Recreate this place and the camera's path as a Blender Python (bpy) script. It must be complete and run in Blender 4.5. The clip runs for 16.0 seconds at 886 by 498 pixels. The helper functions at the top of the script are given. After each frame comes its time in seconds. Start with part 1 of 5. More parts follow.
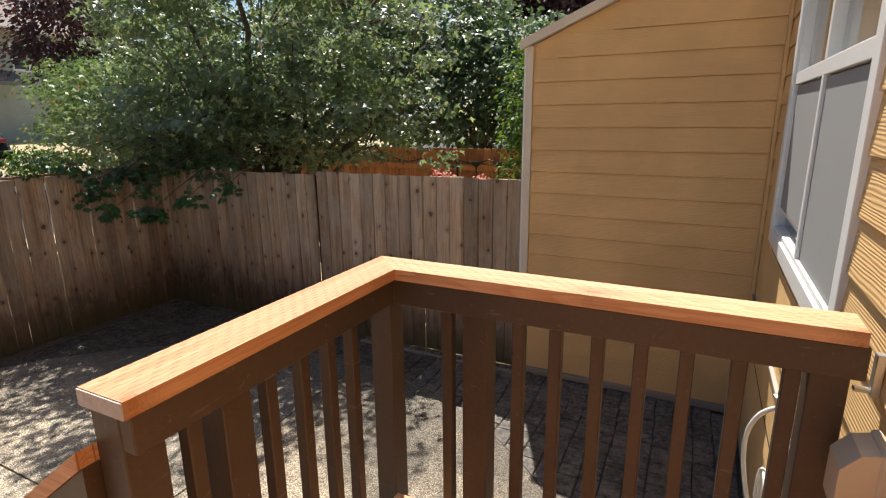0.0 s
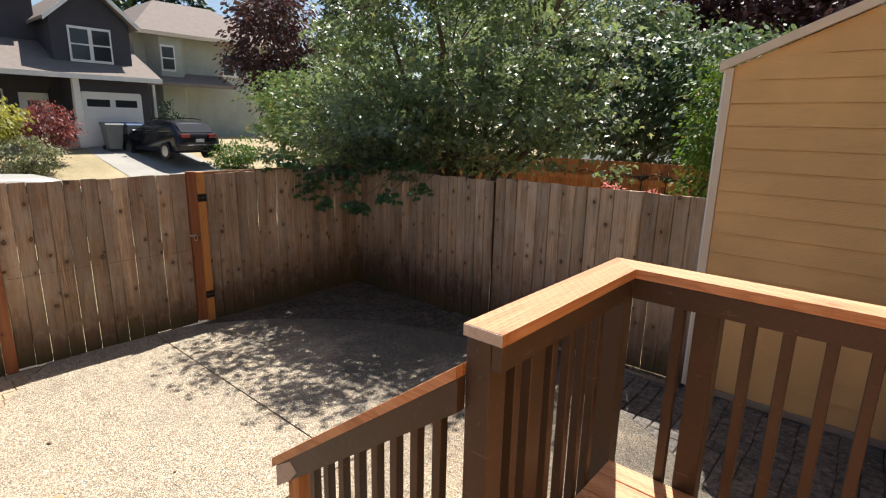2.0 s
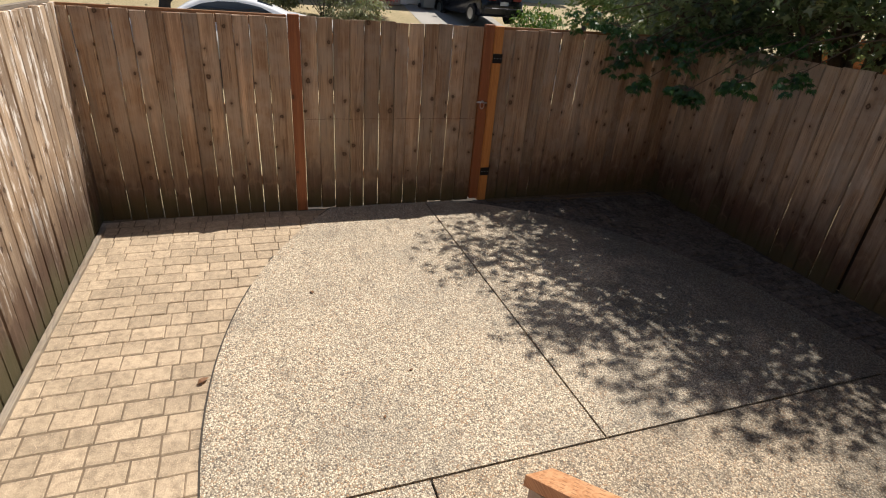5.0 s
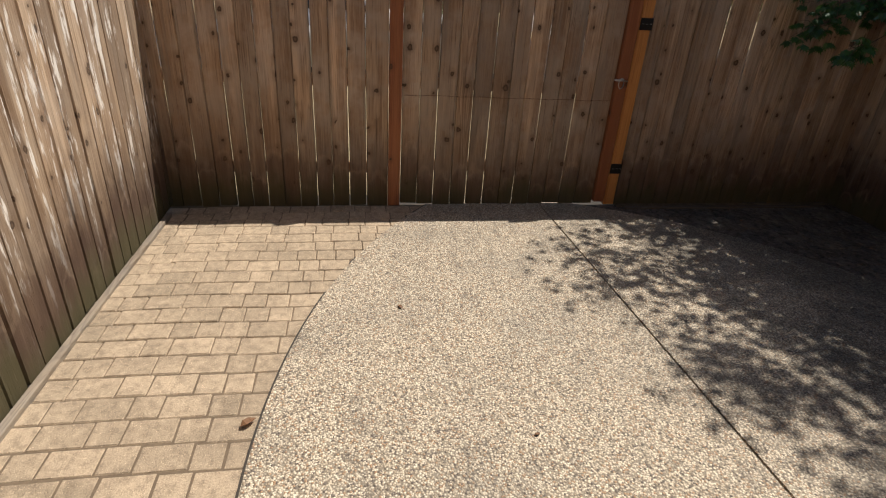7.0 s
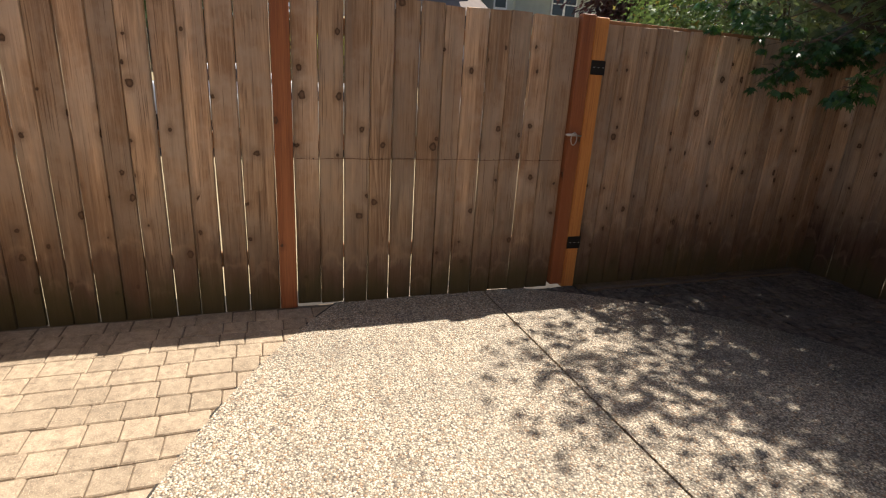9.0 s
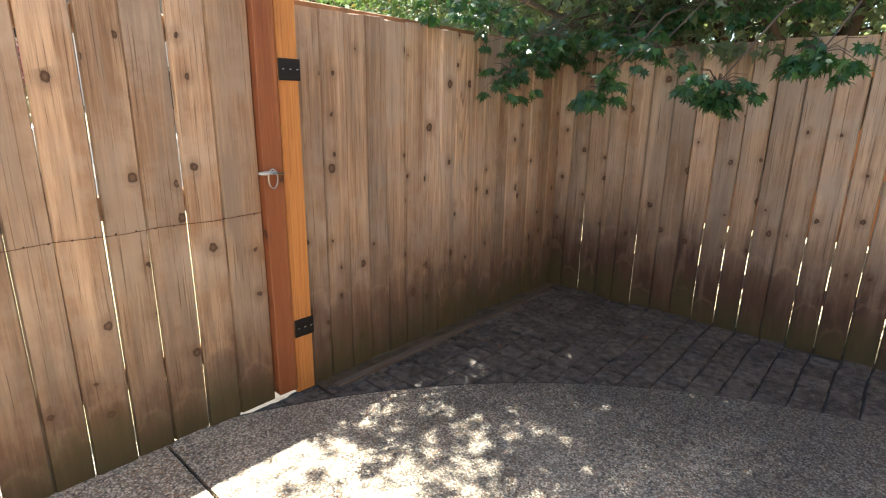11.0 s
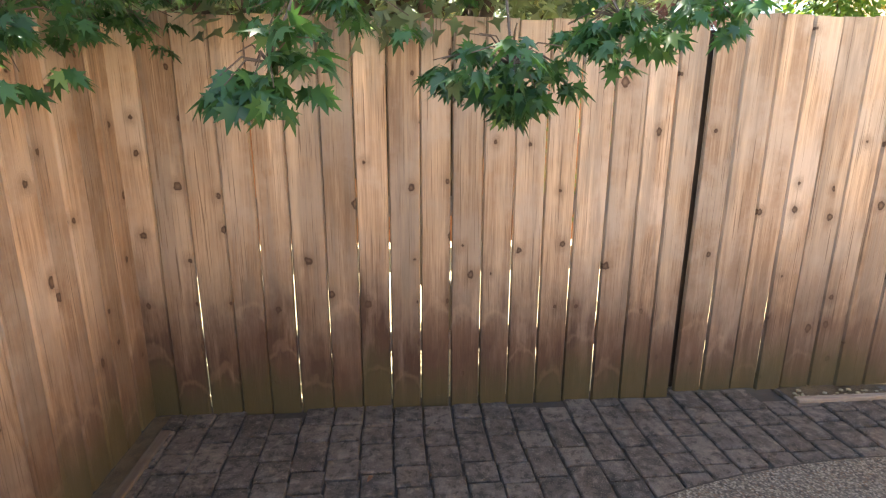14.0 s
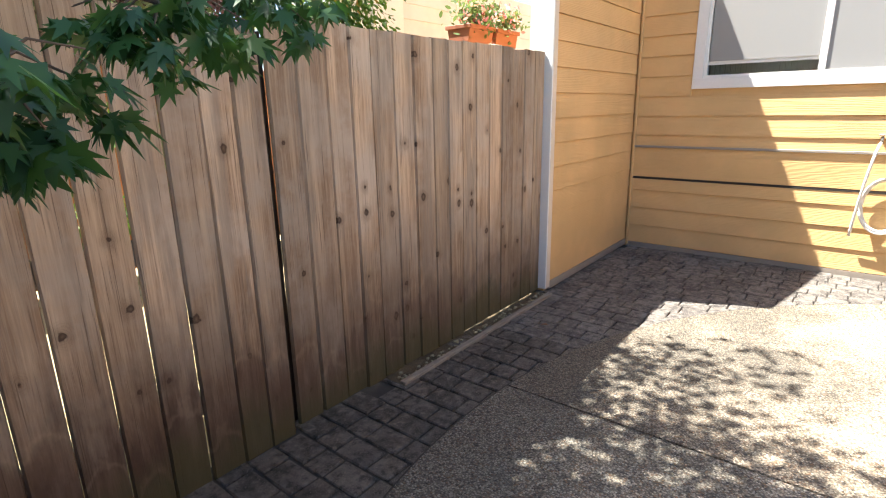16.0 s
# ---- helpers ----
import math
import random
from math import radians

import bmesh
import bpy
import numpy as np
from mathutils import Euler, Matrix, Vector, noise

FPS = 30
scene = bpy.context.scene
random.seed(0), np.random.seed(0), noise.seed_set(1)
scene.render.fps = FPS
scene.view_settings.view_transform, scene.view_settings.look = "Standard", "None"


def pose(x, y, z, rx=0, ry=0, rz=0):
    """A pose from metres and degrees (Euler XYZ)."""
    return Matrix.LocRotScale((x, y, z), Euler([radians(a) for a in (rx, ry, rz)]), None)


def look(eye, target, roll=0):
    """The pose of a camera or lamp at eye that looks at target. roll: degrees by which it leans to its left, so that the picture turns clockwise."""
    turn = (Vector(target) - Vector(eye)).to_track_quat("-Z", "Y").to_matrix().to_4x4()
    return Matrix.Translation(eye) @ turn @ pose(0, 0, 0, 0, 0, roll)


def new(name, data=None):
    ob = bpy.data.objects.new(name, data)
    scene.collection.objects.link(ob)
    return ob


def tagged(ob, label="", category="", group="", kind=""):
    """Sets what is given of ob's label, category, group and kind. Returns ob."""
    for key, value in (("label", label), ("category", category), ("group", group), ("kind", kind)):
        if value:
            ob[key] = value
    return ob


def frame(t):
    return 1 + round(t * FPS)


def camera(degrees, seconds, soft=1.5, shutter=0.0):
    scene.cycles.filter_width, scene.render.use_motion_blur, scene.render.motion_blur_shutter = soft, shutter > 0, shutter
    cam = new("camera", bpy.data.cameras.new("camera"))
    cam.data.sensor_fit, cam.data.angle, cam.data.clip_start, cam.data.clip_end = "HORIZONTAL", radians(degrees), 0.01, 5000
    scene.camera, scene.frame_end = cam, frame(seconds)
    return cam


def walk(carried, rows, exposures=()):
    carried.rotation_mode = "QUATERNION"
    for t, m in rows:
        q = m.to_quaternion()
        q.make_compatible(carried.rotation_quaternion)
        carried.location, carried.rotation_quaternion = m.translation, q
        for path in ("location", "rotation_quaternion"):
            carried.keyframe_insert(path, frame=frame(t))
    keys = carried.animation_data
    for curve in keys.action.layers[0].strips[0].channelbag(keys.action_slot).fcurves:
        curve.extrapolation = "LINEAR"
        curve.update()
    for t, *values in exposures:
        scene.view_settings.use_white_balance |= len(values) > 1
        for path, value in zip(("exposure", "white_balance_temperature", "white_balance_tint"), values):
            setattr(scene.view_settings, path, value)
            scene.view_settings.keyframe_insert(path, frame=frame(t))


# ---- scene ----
cam = camera(80.2, 16.0, soft=1.15)
PATH = [
    (0, (0.622, -0.088, 2.401), (-0.238, 1.651, 1.916), -0.6),
    (0.5, (0.59, -0.255, 2.415), (-0.321, 1.459, 1.932), 0.1),
    (1, (0.528, -0.46, 2.432), (-0.472, 1.214, 1.987), 0.7),
    (1.5, (0.487, -0.614, 2.442), (-0.639, 0.984, 2.016), 1.0),
    (2, (0.463, -0.71, 2.466), (-0.804, 0.765, 2.001), 1.2),
    (2.5, (0.421, -0.755, 2.45), (-0.976, 0.585, 1.949), 1.6),
    (3, (0.332, -0.745, 2.423), (-1.161, 0.456, 1.85), 1.9),
    (3.5, (0.158, -0.608, 2.381), (-1.391, 0.464, 1.709), 2.6),
    (4, (-0.082, -0.454, 2.303), (-1.664, 0.5, 1.536), 3.3),
    (4.2, (-0.209, -0.432, 2.268), (-1.799, 0.48, 1.47), 3.8),
    (4.5, (-0.353, -0.356, 2.253), (-1.976, 0.456, 1.412), 4.3),
    (5, (-0.603, -0.251, 2.203), (-2.271, 0.382, 1.299), 4.7),
    (5.2, (-0.703, -0.196, 2.186), (-2.383, 0.37, 1.261), 4.6),
    (7.3, (-1.663, -0.219, 1.639), (-3.431, 0.107, 0.764), 3.7),
    (7.5, (-1.763, -0.213, 1.61), (-3.535, 0.11, 0.741), 3.8),
    (8, (-2.04, -0.186, 1.475), (-3.832, 0.153, 0.654), 3.6),
    (8.5, (-2.335, -0.105, 1.42), (-4.148, 0.353, 0.711), 3.4),
    (9, (-2.627, 0.012, 1.414), (-4.421, 0.649, 0.802), 3.4),
    (9.5, (-2.923, 0.134, 1.399), (-4.646, 1.003, 0.874), 3.0),
    (10, (-3.199, 0.304, 1.377), (-4.786, 1.414, 0.88), 2.6),
    (10.2, (-3.293, 0.405, 1.381), (-4.821, 1.595, 0.881), 2.1),
    (12.3, (-4.285, 1.379, 1.447), (-5.087, 3.128, 0.9), 0.9),
    (12.5, (-4.379, 1.468, 1.455), (-5.078, 3.26, 0.907), 0.9),
    (13, (-4.49, 1.716, 1.452), (-4.949, 3.584, 0.905), 0.6),
    (13.5, (-4.569, 1.955, 1.402), (-4.737, 3.884, 0.902), 0.7),
    (14, (-4.622, 2.134, 1.399), (-4.454, 4.066, 0.909), 0.2),
    (14.5, (-4.627, 2.298, 1.413), (-4.107, 4.162, 0.906), -0.2),
    (15, (-4.566, 2.436, 1.418), (-3.684, 4.158, 0.911), -0.5),
    (15.5, (-4.502, 2.505, 1.435), (-3.289, 4.011, 0.923), -1.1),
    (16, (-4.522, 2.579, 1.472), (-3.005, 3.774, 0.95), -1.1),
]
EXPOSURES = [(0.0, 0.9, 6350, 9), (1.5, 0.87, 6400, 10), (3.0, 0.7, 6450, 10), (5.0, 0.36, 6500, 11), (7.3, 0.12, 6500, 11), (8.0, 0.22, 6550, 11), (9.0, 0.72, 6600, 12), (10.2, 1.85, 6500, 9), (12.3, 3.25, 6050, 2), (13.2, 3.4, 6350, 5), (14.2, 3.53, 6750, 9), (15.0, 3.4, 6650, 8), (16.0, 2.35, 6250, 8)]
walk(cam, [(t, look(eye, target, roll)) for t, eye, target, roll in PATH], EXPOSURES)

# ---- sky and sun ----
SUN_WAY = Vector((-0.21, 0.49, 1.0)).normalized()
world = bpy.data.worlds.new("sky")
scene.world = world
world.use_nodes = True
wn = world.node_tree.nodes
sky = wn.new("ShaderNodeTexSky")
sky.sky_type, sky.sun_disc = "NISHITA", False
sky.sun_elevation, sky.sun_rotation = math.asin(SUN_WAY.z), math.atan2(SUN_WAY.x, SUN_WAY.y) % (2 * math.pi)
world.node_tree.links.new(sky.outputs[0], wn["Background"].inputs[0])
wn["Background"].inputs[1].default_value = 0.07
sun = new("sun", bpy.data.lights.new("sun", "SUN"))
sun.data.energy, sun.data.angle, sun.data.color = 5.0, radians(0.53), (1.0, 0.94, 0.85)
sun.matrix_world = look(SUN_WAY * 40, (0, 0, 0))


# ---- materials ----
class Mat:
    """A node material built step by step."""

    def __init__(self, name, rough=0.7, metal=0.0):
        self.mat = bpy.data.materials.new(name)
        self.mat.use_nodes = True
        self.nt = self.mat.node_tree
        self.bsdf = self.nt.nodes["Principled BSDF"]
        self.bsdf.inputs["Roughness"].default_value = rough
        self.bsdf.inputs["Metallic"].default_value = metal

    def node(self, kind, **inputs):
        n = self.nt.nodes.new("ShaderNode" + kind)
        for key, v in inputs.items():
            self.put(n.inputs[int(key[1:]) if key[0] == "i" and key[1:].isdigit() else key.replace("_", " ")], v)
        return n

    def put(self, socket, v):
        if isinstance(v, bpy.types.NodeSocket):
            self.nt.links.new(v, socket)
        else:
            socket.default_value = v

    def math(self, op, a, b=0.0, c=0.0):
        n = self.node("Math")
        n.operation = op
        for s, v in zip(n.inputs, (a, b, c)):
            self.put(s, v)
        return n.outputs[0]

    def ramp(self, v, lo, hi, a=0.0, b=1.0):
        n = self.node("MapRange", i0=v, i1=lo, i2=hi, i3=a, i4=b)
        n.interpolation_type = "SMOOTHSTEP"
        return n.outputs[0]

    def mix(self, f, a, b, mode="MIX"):
        n = self.node("Mix")
        n.data_type, n.blend_type = "RGBA", mode
        self.put(n.inputs[0], f)
        for s, v in ((n.inputs[6], a), (n.inputs[7], b)):
            self.put(s, v if isinstance(v, bpy.types.NodeSocket) else (*v, 1.0))
        return n.outputs[2]

    def coords(self, scale=(1, 1, 1), world=False, jitter=0.0):
        v = self.node("NewGeometry").outputs["Position"] if world else self.node("TexCoord").outputs["Object"]
        m = self.node("Mapping", Vector=v, Scale=scale)
        if jitter:
            r = self.node("ObjectInfo").outputs["Random"]
            c = self.node("CombineXYZ", X=self.math("MULTIPLY", r, jitter), Y=self.math("MULTIPLY", r, jitter * 1.7), Z=self.math("MULTIPLY", r, jitter * 2.3))
            a = self.node("VectorMath", i0=m.outputs[0], i1=c.outputs[0])
            return a.outputs[0]
        return m.outputs[0]

    def noise(self, v, scale, detail=3.0, rough=0.55, warp=0.0):
        return self.node("TexNoise", Vector=v, Scale=scale, Detail=detail, Roughness=rough, Distortion=warp).outputs[0]

    def bump(self, h, strength=0.4, dist=0.01):
        self.put(self.bsdf.inputs["Normal"], self.node("Bump", Height=h, Strength=strength, Distance=dist).outputs[0])

    def colour(self, c):
        self.put(self.bsdf.inputs["Base Color"], c if isinstance(c, bpy.types.NodeSocket) else (*c, 1.0))

    def random(self):
        return self.node("ObjectInfo").outputs["Random"]


def wood(name, pale, dark, axis=2, knots=True, weather=0.5, rough=0.75, vary=0.35, moss_shade=False, knot_dark=(0.05, 0.025, 0.012), slits=False, mesh=(6.2, 5.0), bleach=0.0, grain=0.6):
    """Sawn timber with its grain along one axis of the piece."""
    m = Mat(name, rough)
    s = [1.0, 1.0, 1.0]
    s[axis] = 0.03
    v = m.coords(tuple(s), jitter=37.0)
    big = m.noise(v, 14.0, 4.0, 0.6, 0.6)
    fine = m.noise(v, 130.0, 3.0, 0.7, 0.2)
    w = [1.0, 1.0, 1.0]
    w[axis] = 0.09
    ring = m.node("TexNoise", Vector=m.coords(tuple(w), jitter=19.0), Scale=7.0, Detail=1.0, Distortion=0.4).outputs[0]
    rings = m.math("FRACT", m.math("MULTIPLY", ring, 18.0))
    flame = m.ramp(m.math("FRACT", m.math("MULTIPLY", m.random(), 7.31)), 0.66, 0.92, 0.12, 1.0)
    late = m.math("MULTIPLY", m.math("MULTIPLY", m.ramp(rings, 0.72, 0.97), flame), m.ramp(m.noise(m.coords((3.0, 3.0, 0.7), jitter=29.0), 1.1, 2.0), 0.4, 0.62, 0.15, 0.85))
    g = m.math("ADD", m.math("MULTIPLY", big, 0.7), m.math("MULTIPLY", m.math("MULTIPLY", rings, flame), 0.2))
    g = m.math("ADD", g, m.math("MULTIPLY", fine, 0.44))
    col = m.mix(m.ramp(g, 0.46, 0.78), dark, pale)
    col = m.mix(m.math("MULTIPLY", late, grain), col, tuple(0.55 * x for x in dark))
    blot = m.noise(m.coords((2.0, 2.0, 2.0), jitter=11.0), 1.4, 5.0, 0.65)
    grey = (0.76 * pale[0], 0.84 * pale[1], 0.98 * pale[2])
    col = m.mix(m.ramp(blot, 0.38, 0.66, 0.0, weather), col, grey)
    patch = m.noise(m.coords((1, 1, 1), world=True), 0.8, 4.0, 0.6)
    col = m.mix(m.ramp(patch, 0.4, 0.68, 0.0, 0.5 * weather), col, tuple(0.8 * x for x in dark))
    silver = m.noise(m.coords((1, 1, 0.07) if axis == 2 else (1, 1, 1), jitter=53.0), 11.0, 5.0, 0.7)
    col = m.mix(m.ramp(silver, 0.5, 0.66, 0.0, 0.75 * weather), col, tuple(0.55 * x for x in grey))
    col = m.mix(m.ramp(silver, 0.46, 0.32, 0.0, 0.45 * weather), col, tuple(min(1, 1.16 * x) for x in pale))
    thin = [1.0, 1.0, 1.0]
    thin[axis] = 0.012
    crack = m.noise(m.coords(tuple(thin), jitter=61.0), 210.0, 2.0, 0.5)
    col = m.mix(m.ramp(crack, 0.61, 0.70, 0.0, 0.75 * grain), col, tuple(0.4 * x for x in dark))
    tone = m.math("ADD", m.math("MULTIPLY", m.random(), vary), 1.0 - vary * 0.5)
    t3 = m.node("CombineXYZ", X=tone, Y=tone, Z=tone).outputs[0]
    col = m.mix(1.0, col, t3, "MULTIPLY")
    h = m.math("ADD", m.math("MULTIPLY", fine, 0.7), m.math("MULTIPLY", rings, 0.3))
    h = m.math("SUBTRACT", h, m.ramp(crack, 0.62, 0.72, 0.0, 0.6))
    if knots:
        k = [mesh[0], mesh[0], mesh[0]]
        k[axis] = mesh[1]
        q = m.node("SeparateXYZ", Vector=m.coords(tuple(k), jitter=23.0))
        flat = m.node("CombineXYZ", X=m.math("ADD", q.outputs[0], q.outputs[1]) if axis == 2 else q.outputs[1 - axis], Y=q.outputs[axis])
        vo = m.node("TexVoronoi", Vector=flat.outputs[0], Scale=1.0, Randomness=1.0)
        vo.voronoi_dimensions = "2D"
        pick = m.math("GREATER_THAN", m.node("SeparateColor", Color=vo.outputs["Color"]).outputs[0], 0.60)
        d = m.math("ADD", vo.outputs["Distance"], m.math("ADD", m.math("MULTIPLY", m.math("SUBTRACT", big, 0.5), 0.16), m.math("MULTIPLY", m.math("SUBTRACT", m.noise(m.coords((1, 1, 1), jitter=3.0), 45.0, 3.0), 0.5), 0.13)))
        size = m.math("MULTIPLY", m.math("POWER", m.node("SeparateColor", Color=vo.outputs["Color"]).outputs[1], 2.0), 0.075)
        d = m.math("SUBTRACT", d, size)
        core = m.math("MULTIPLY", m.ramp(d, 0.030, 0.062, 0.9, 0.0), pick)
        halo = m.math("MULTIPLY", m.ramp(d, 0.03, 0.26, 0.42, 0.0), pick)
        col = m.mix(halo, col, tuple(0.62 * c for c in dark))
        wave = m.math("FRACT", m.math("MULTIPLY", d, 26.0))
        round_rings = m.math("MULTIPLY", m.ramp(wave, 0.45, 0.95), m.math("MULTIPLY", m.ramp(d, 0.08, 0.34, 0.25, 0.0), pick))
        col = m.mix(round_rings, col, tuple(0.5 * c for c in dark))
        heart = m.mix(m.ramp(d, -0.05, 0.03), tuple(0.5 * c for c in dark), knot_dark)
        col = m.mix(core, col, heart)
        h = m.math("SUBTRACT", h, m.math("MULTIPLY", core, 0.8))
    if bleach:
        b = m.noise(m.coords((1, 1, 0.16), jitter=5.0), 15.0, 4.0, 0.7)
        col = m.mix(m.ramp(b, 0.55, 0.63, 0.0, bleach), col, (0.90, 0.85, 0.78))
    if moss_shade:
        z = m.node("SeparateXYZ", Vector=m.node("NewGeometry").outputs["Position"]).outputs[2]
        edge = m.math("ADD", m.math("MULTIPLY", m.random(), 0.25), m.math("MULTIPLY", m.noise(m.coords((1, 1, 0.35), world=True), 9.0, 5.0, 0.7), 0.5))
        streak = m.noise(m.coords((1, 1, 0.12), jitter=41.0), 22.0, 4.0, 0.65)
        # Splash stain, deepened with the shade at the fence foot put into its colour.
        wet_shade = m.ramp(m.math("SUBTRACT", m.math("ADD", edge, 0.58), z), 0.0, 0.74, 0.0, 0.92 * float(moss_shade))
        # Gradient along x: paints more of the shade in towards the maple corner.
        corner_shade = m.ramp(m.node("SeparateXYZ", Vector=m.node("NewGeometry").outputs["Position"]).outputs[0], -1.4, -4.4, 0.62, 1.15)
        wet_shade = m.math("MULTIPLY", wet_shade, m.math("MULTIPLY", corner_shade, m.ramp(streak, 0.3, 0.6, 0.72, 1.0)))
        col = m.mix(wet_shade, col, (0.064, 0.034, 0.019))
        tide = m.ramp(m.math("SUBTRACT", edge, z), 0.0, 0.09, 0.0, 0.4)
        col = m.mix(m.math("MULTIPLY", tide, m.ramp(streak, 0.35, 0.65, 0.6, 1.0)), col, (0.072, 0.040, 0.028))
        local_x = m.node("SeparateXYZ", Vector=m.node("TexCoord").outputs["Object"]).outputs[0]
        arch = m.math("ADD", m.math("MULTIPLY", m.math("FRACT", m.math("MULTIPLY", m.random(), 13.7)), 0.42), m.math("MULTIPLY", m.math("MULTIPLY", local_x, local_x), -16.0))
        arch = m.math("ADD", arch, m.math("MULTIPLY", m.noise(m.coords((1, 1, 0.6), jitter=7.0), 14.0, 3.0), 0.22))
        soaked = m.math("MULTIPLY", m.ramp(m.math("SUBTRACT", arch, z), 0.0, 0.07, 0.0, 0.3), corner_shade)
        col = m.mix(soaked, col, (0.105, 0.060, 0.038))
        rim = m.math("MULTIPLY", m.ramp(m.math("ABSOLUTE", m.math("SUBTRACT", m.math("ADD", arch, 0.02), z)), 0.0, 0.035, 0.07, 0.0), corner_shade)
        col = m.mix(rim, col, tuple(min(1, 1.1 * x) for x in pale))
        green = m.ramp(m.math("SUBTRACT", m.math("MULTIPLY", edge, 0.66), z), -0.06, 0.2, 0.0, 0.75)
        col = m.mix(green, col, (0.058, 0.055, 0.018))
    if slits:
        x = m.node("SeparateXYZ", Vector=m.node("TexCoord").outputs["Object"])
        across = m.math("MULTIPLY", x.outputs[1 if axis == 0 else 0], 62.0)
        row = m.math("FLOOR", across)
        along = m.math("ADD", m.math("MULTIPLY", x.outputs[axis], 22.0), m.math("MULTIPLY", row, 0.37))
        dash = m.math("MULTIPLY", m.math("LESS_THAN", m.math("FRACT", along), 0.42), m.math("LESS_THAN", m.math("FRACT", across), 0.2))
        col = m.mix(m.math("MULTIPLY", dash, m.ramp(blot, 0.4, 0.6, 0.35, 0.8)), col, (0.22, 0.075, 0.02))
        h = m.math("SUBTRACT", h, dash)
    m.colour(col)
    m.bump(h, 0.55, 0.004)
    return m.mat


def paint(name, c, rough=0.55, grain=0.12, wear=None, bump=0.15):
    m = Mat(name, rough)
    v = m.coords((1, 1, 1), world=True)
    n = m.math("ADD", m.math("MULTIPLY", m.noise(v, 2.3, 4.0), 0.6), m.math("MULTIPLY", m.noise(v, 60.0, 3.0), 0.4))
    col = m.mix(m.ramp(n, 0.3, 0.75), tuple(x * (1 - grain) for x in c), tuple(min(1, x * (1 + grain)) for x in c))
    if wear:
        chips = m.noise(v, 38.0, 5.0, 0.7)
        col = m.mix(m.ramp(chips, 0.635, 0.68, 0.0, 0.8), col, wear)
        scrape = m.noise(m.coords((0.12, 0.12, 1.0), world=True), 46.0, 4.0, 0.65)
        col = m.mix(m.ramp(scrape, 0.64, 0.70, 0.0, 0.7), col, wear)
    m.colour(col)
    m.bump(m.noise(v, 120.0, 3.0), bump, 0.004)
    return m.mat


def siding(name, c):
    m = Mat(name, 0.6)
    v = m.coords((0.09, 0.09, 1.0), world=True)
    grain = m.node("TexWave", Vector=v, Scale=26.0, Distortion=14.0, Detail=3.0, Detail_Scale=0.5)
    grain.bands_direction = "Z"
    blot = m.noise(m.coords((1, 1, 1), world=True), 1.7, 4.0)
    col = m.mix(m.ramp(blot, 0.3, 0.7), tuple(x * 0.9 for x in c), tuple(x * 1.06 for x in c))
    m.colour(col)
    m.bump(grain.outputs[0], 0.35, 0.0025)
    return m.mat


def aggregate(name, tone=(1.0, 1.0, 1.0)):
    m = Mat(name, 0.8)
    v = m.coords((1, 1, 1), world=True)
    vo = m.node("TexVoronoi", Vector=v, Scale=112.0, Randomness=1.0)
    tint = m.node("SeparateColor", Color=vo.outputs["Color"])
    c = m.mix(tint.outputs[0], (0.39, 0.305, 0.21), (0.87, 0.755, 0.575))
    c = m.mix(m.math("GREATER_THAN", tint.outputs[1], 0.88), c, (0.15, 0.12, 0.10))
    c = m.mix(m.math("GREATER_THAN", tint.outputs[2], 0.92), c, (0.42, 0.27, 0.16))
    gap = m.ramp(vo.outputs["Distance"], 0.40, 0.66)
    c = m.mix(m.math("MULTIPLY", gap, 0.76), c, (0.18, 0.15, 0.11))
    old = m.noise(v, 0.9, 6.0, 0.65)
    c = m.mix(m.ramp(old, 0.45, 0.7, 0.0, 0.4), c, (0.17, 0.155, 0.13))
    spot = m.noise(v, 7.0, 4.0, 0.6)
    c = m.mix(m.ramp(spot, 0.54, 0.72, 0.0, 0.42), c, (0.12, 0.10, 0.08))
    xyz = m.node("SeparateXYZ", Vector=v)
    # Noise-edged darkening towards the back fence; the shade there is put into the colour.
    back_shade = m.math("ADD", m.math("MULTIPLY", xyz.outputs[1], 0.22), m.math("MULTIPLY", m.noise(v, 1.3, 5.0, 0.65), 1.3))
    c = m.mix(m.ramp(back_shade, 0.95, 1.40, 0.0, 1.0), c, (0.34, 0.36, 0.385), "MULTIPLY")
    c = m.mix(1.0, c, tone, "MULTIPLY")
    m.colour(c)
    m.bump(m.math("SUBTRACT", 1.0, vo.outputs["Distance"]), 1.0, 0.007)
    return m.mat


def stone(name, a, b, fleck, rough=0.85, dirt=1.0):
    m = Mat(name, rough)
    v = m.coords((1, 1, 1), world=True)
    c = m.mix(m.random(), a, b)
    n = m.noise(v, 120.0, 4.0, 0.7)
    c = m.mix(m.ramp(n, 0.45, 0.72, 0.0, 0.55), c, fleck)
    c = m.mix(m.ramp(m.noise(v, 3.5, 5.0, 0.7), 0.44, 0.64, 0.0, 0.65 * dirt), c, tuple(0.42 * x for x in a))
    blot = m.noise(v, 21.0, 5.0, 0.7)
    c = m.mix(m.ramp(blot, 0.50, 0.61, 0.0, 0.7 * dirt), c, tuple(0.5 * x for x in fleck))
    c = m.mix(m.ramp(blot, 0.46, 0.36, 0.0, 0.6 * dirt), c, tuple(min(1, 1.35 * x) for x in b))
    c = m.mix(m.math("GREATER_THAN", m.noise(v, 260.0, 2.0), 0.66), c, tuple(min(1, 1.6 * x) for x in b))
    m.colour(c)
    m.bump(m.math("ADD", n, blot), 0.75, 0.007)
    return m.mat


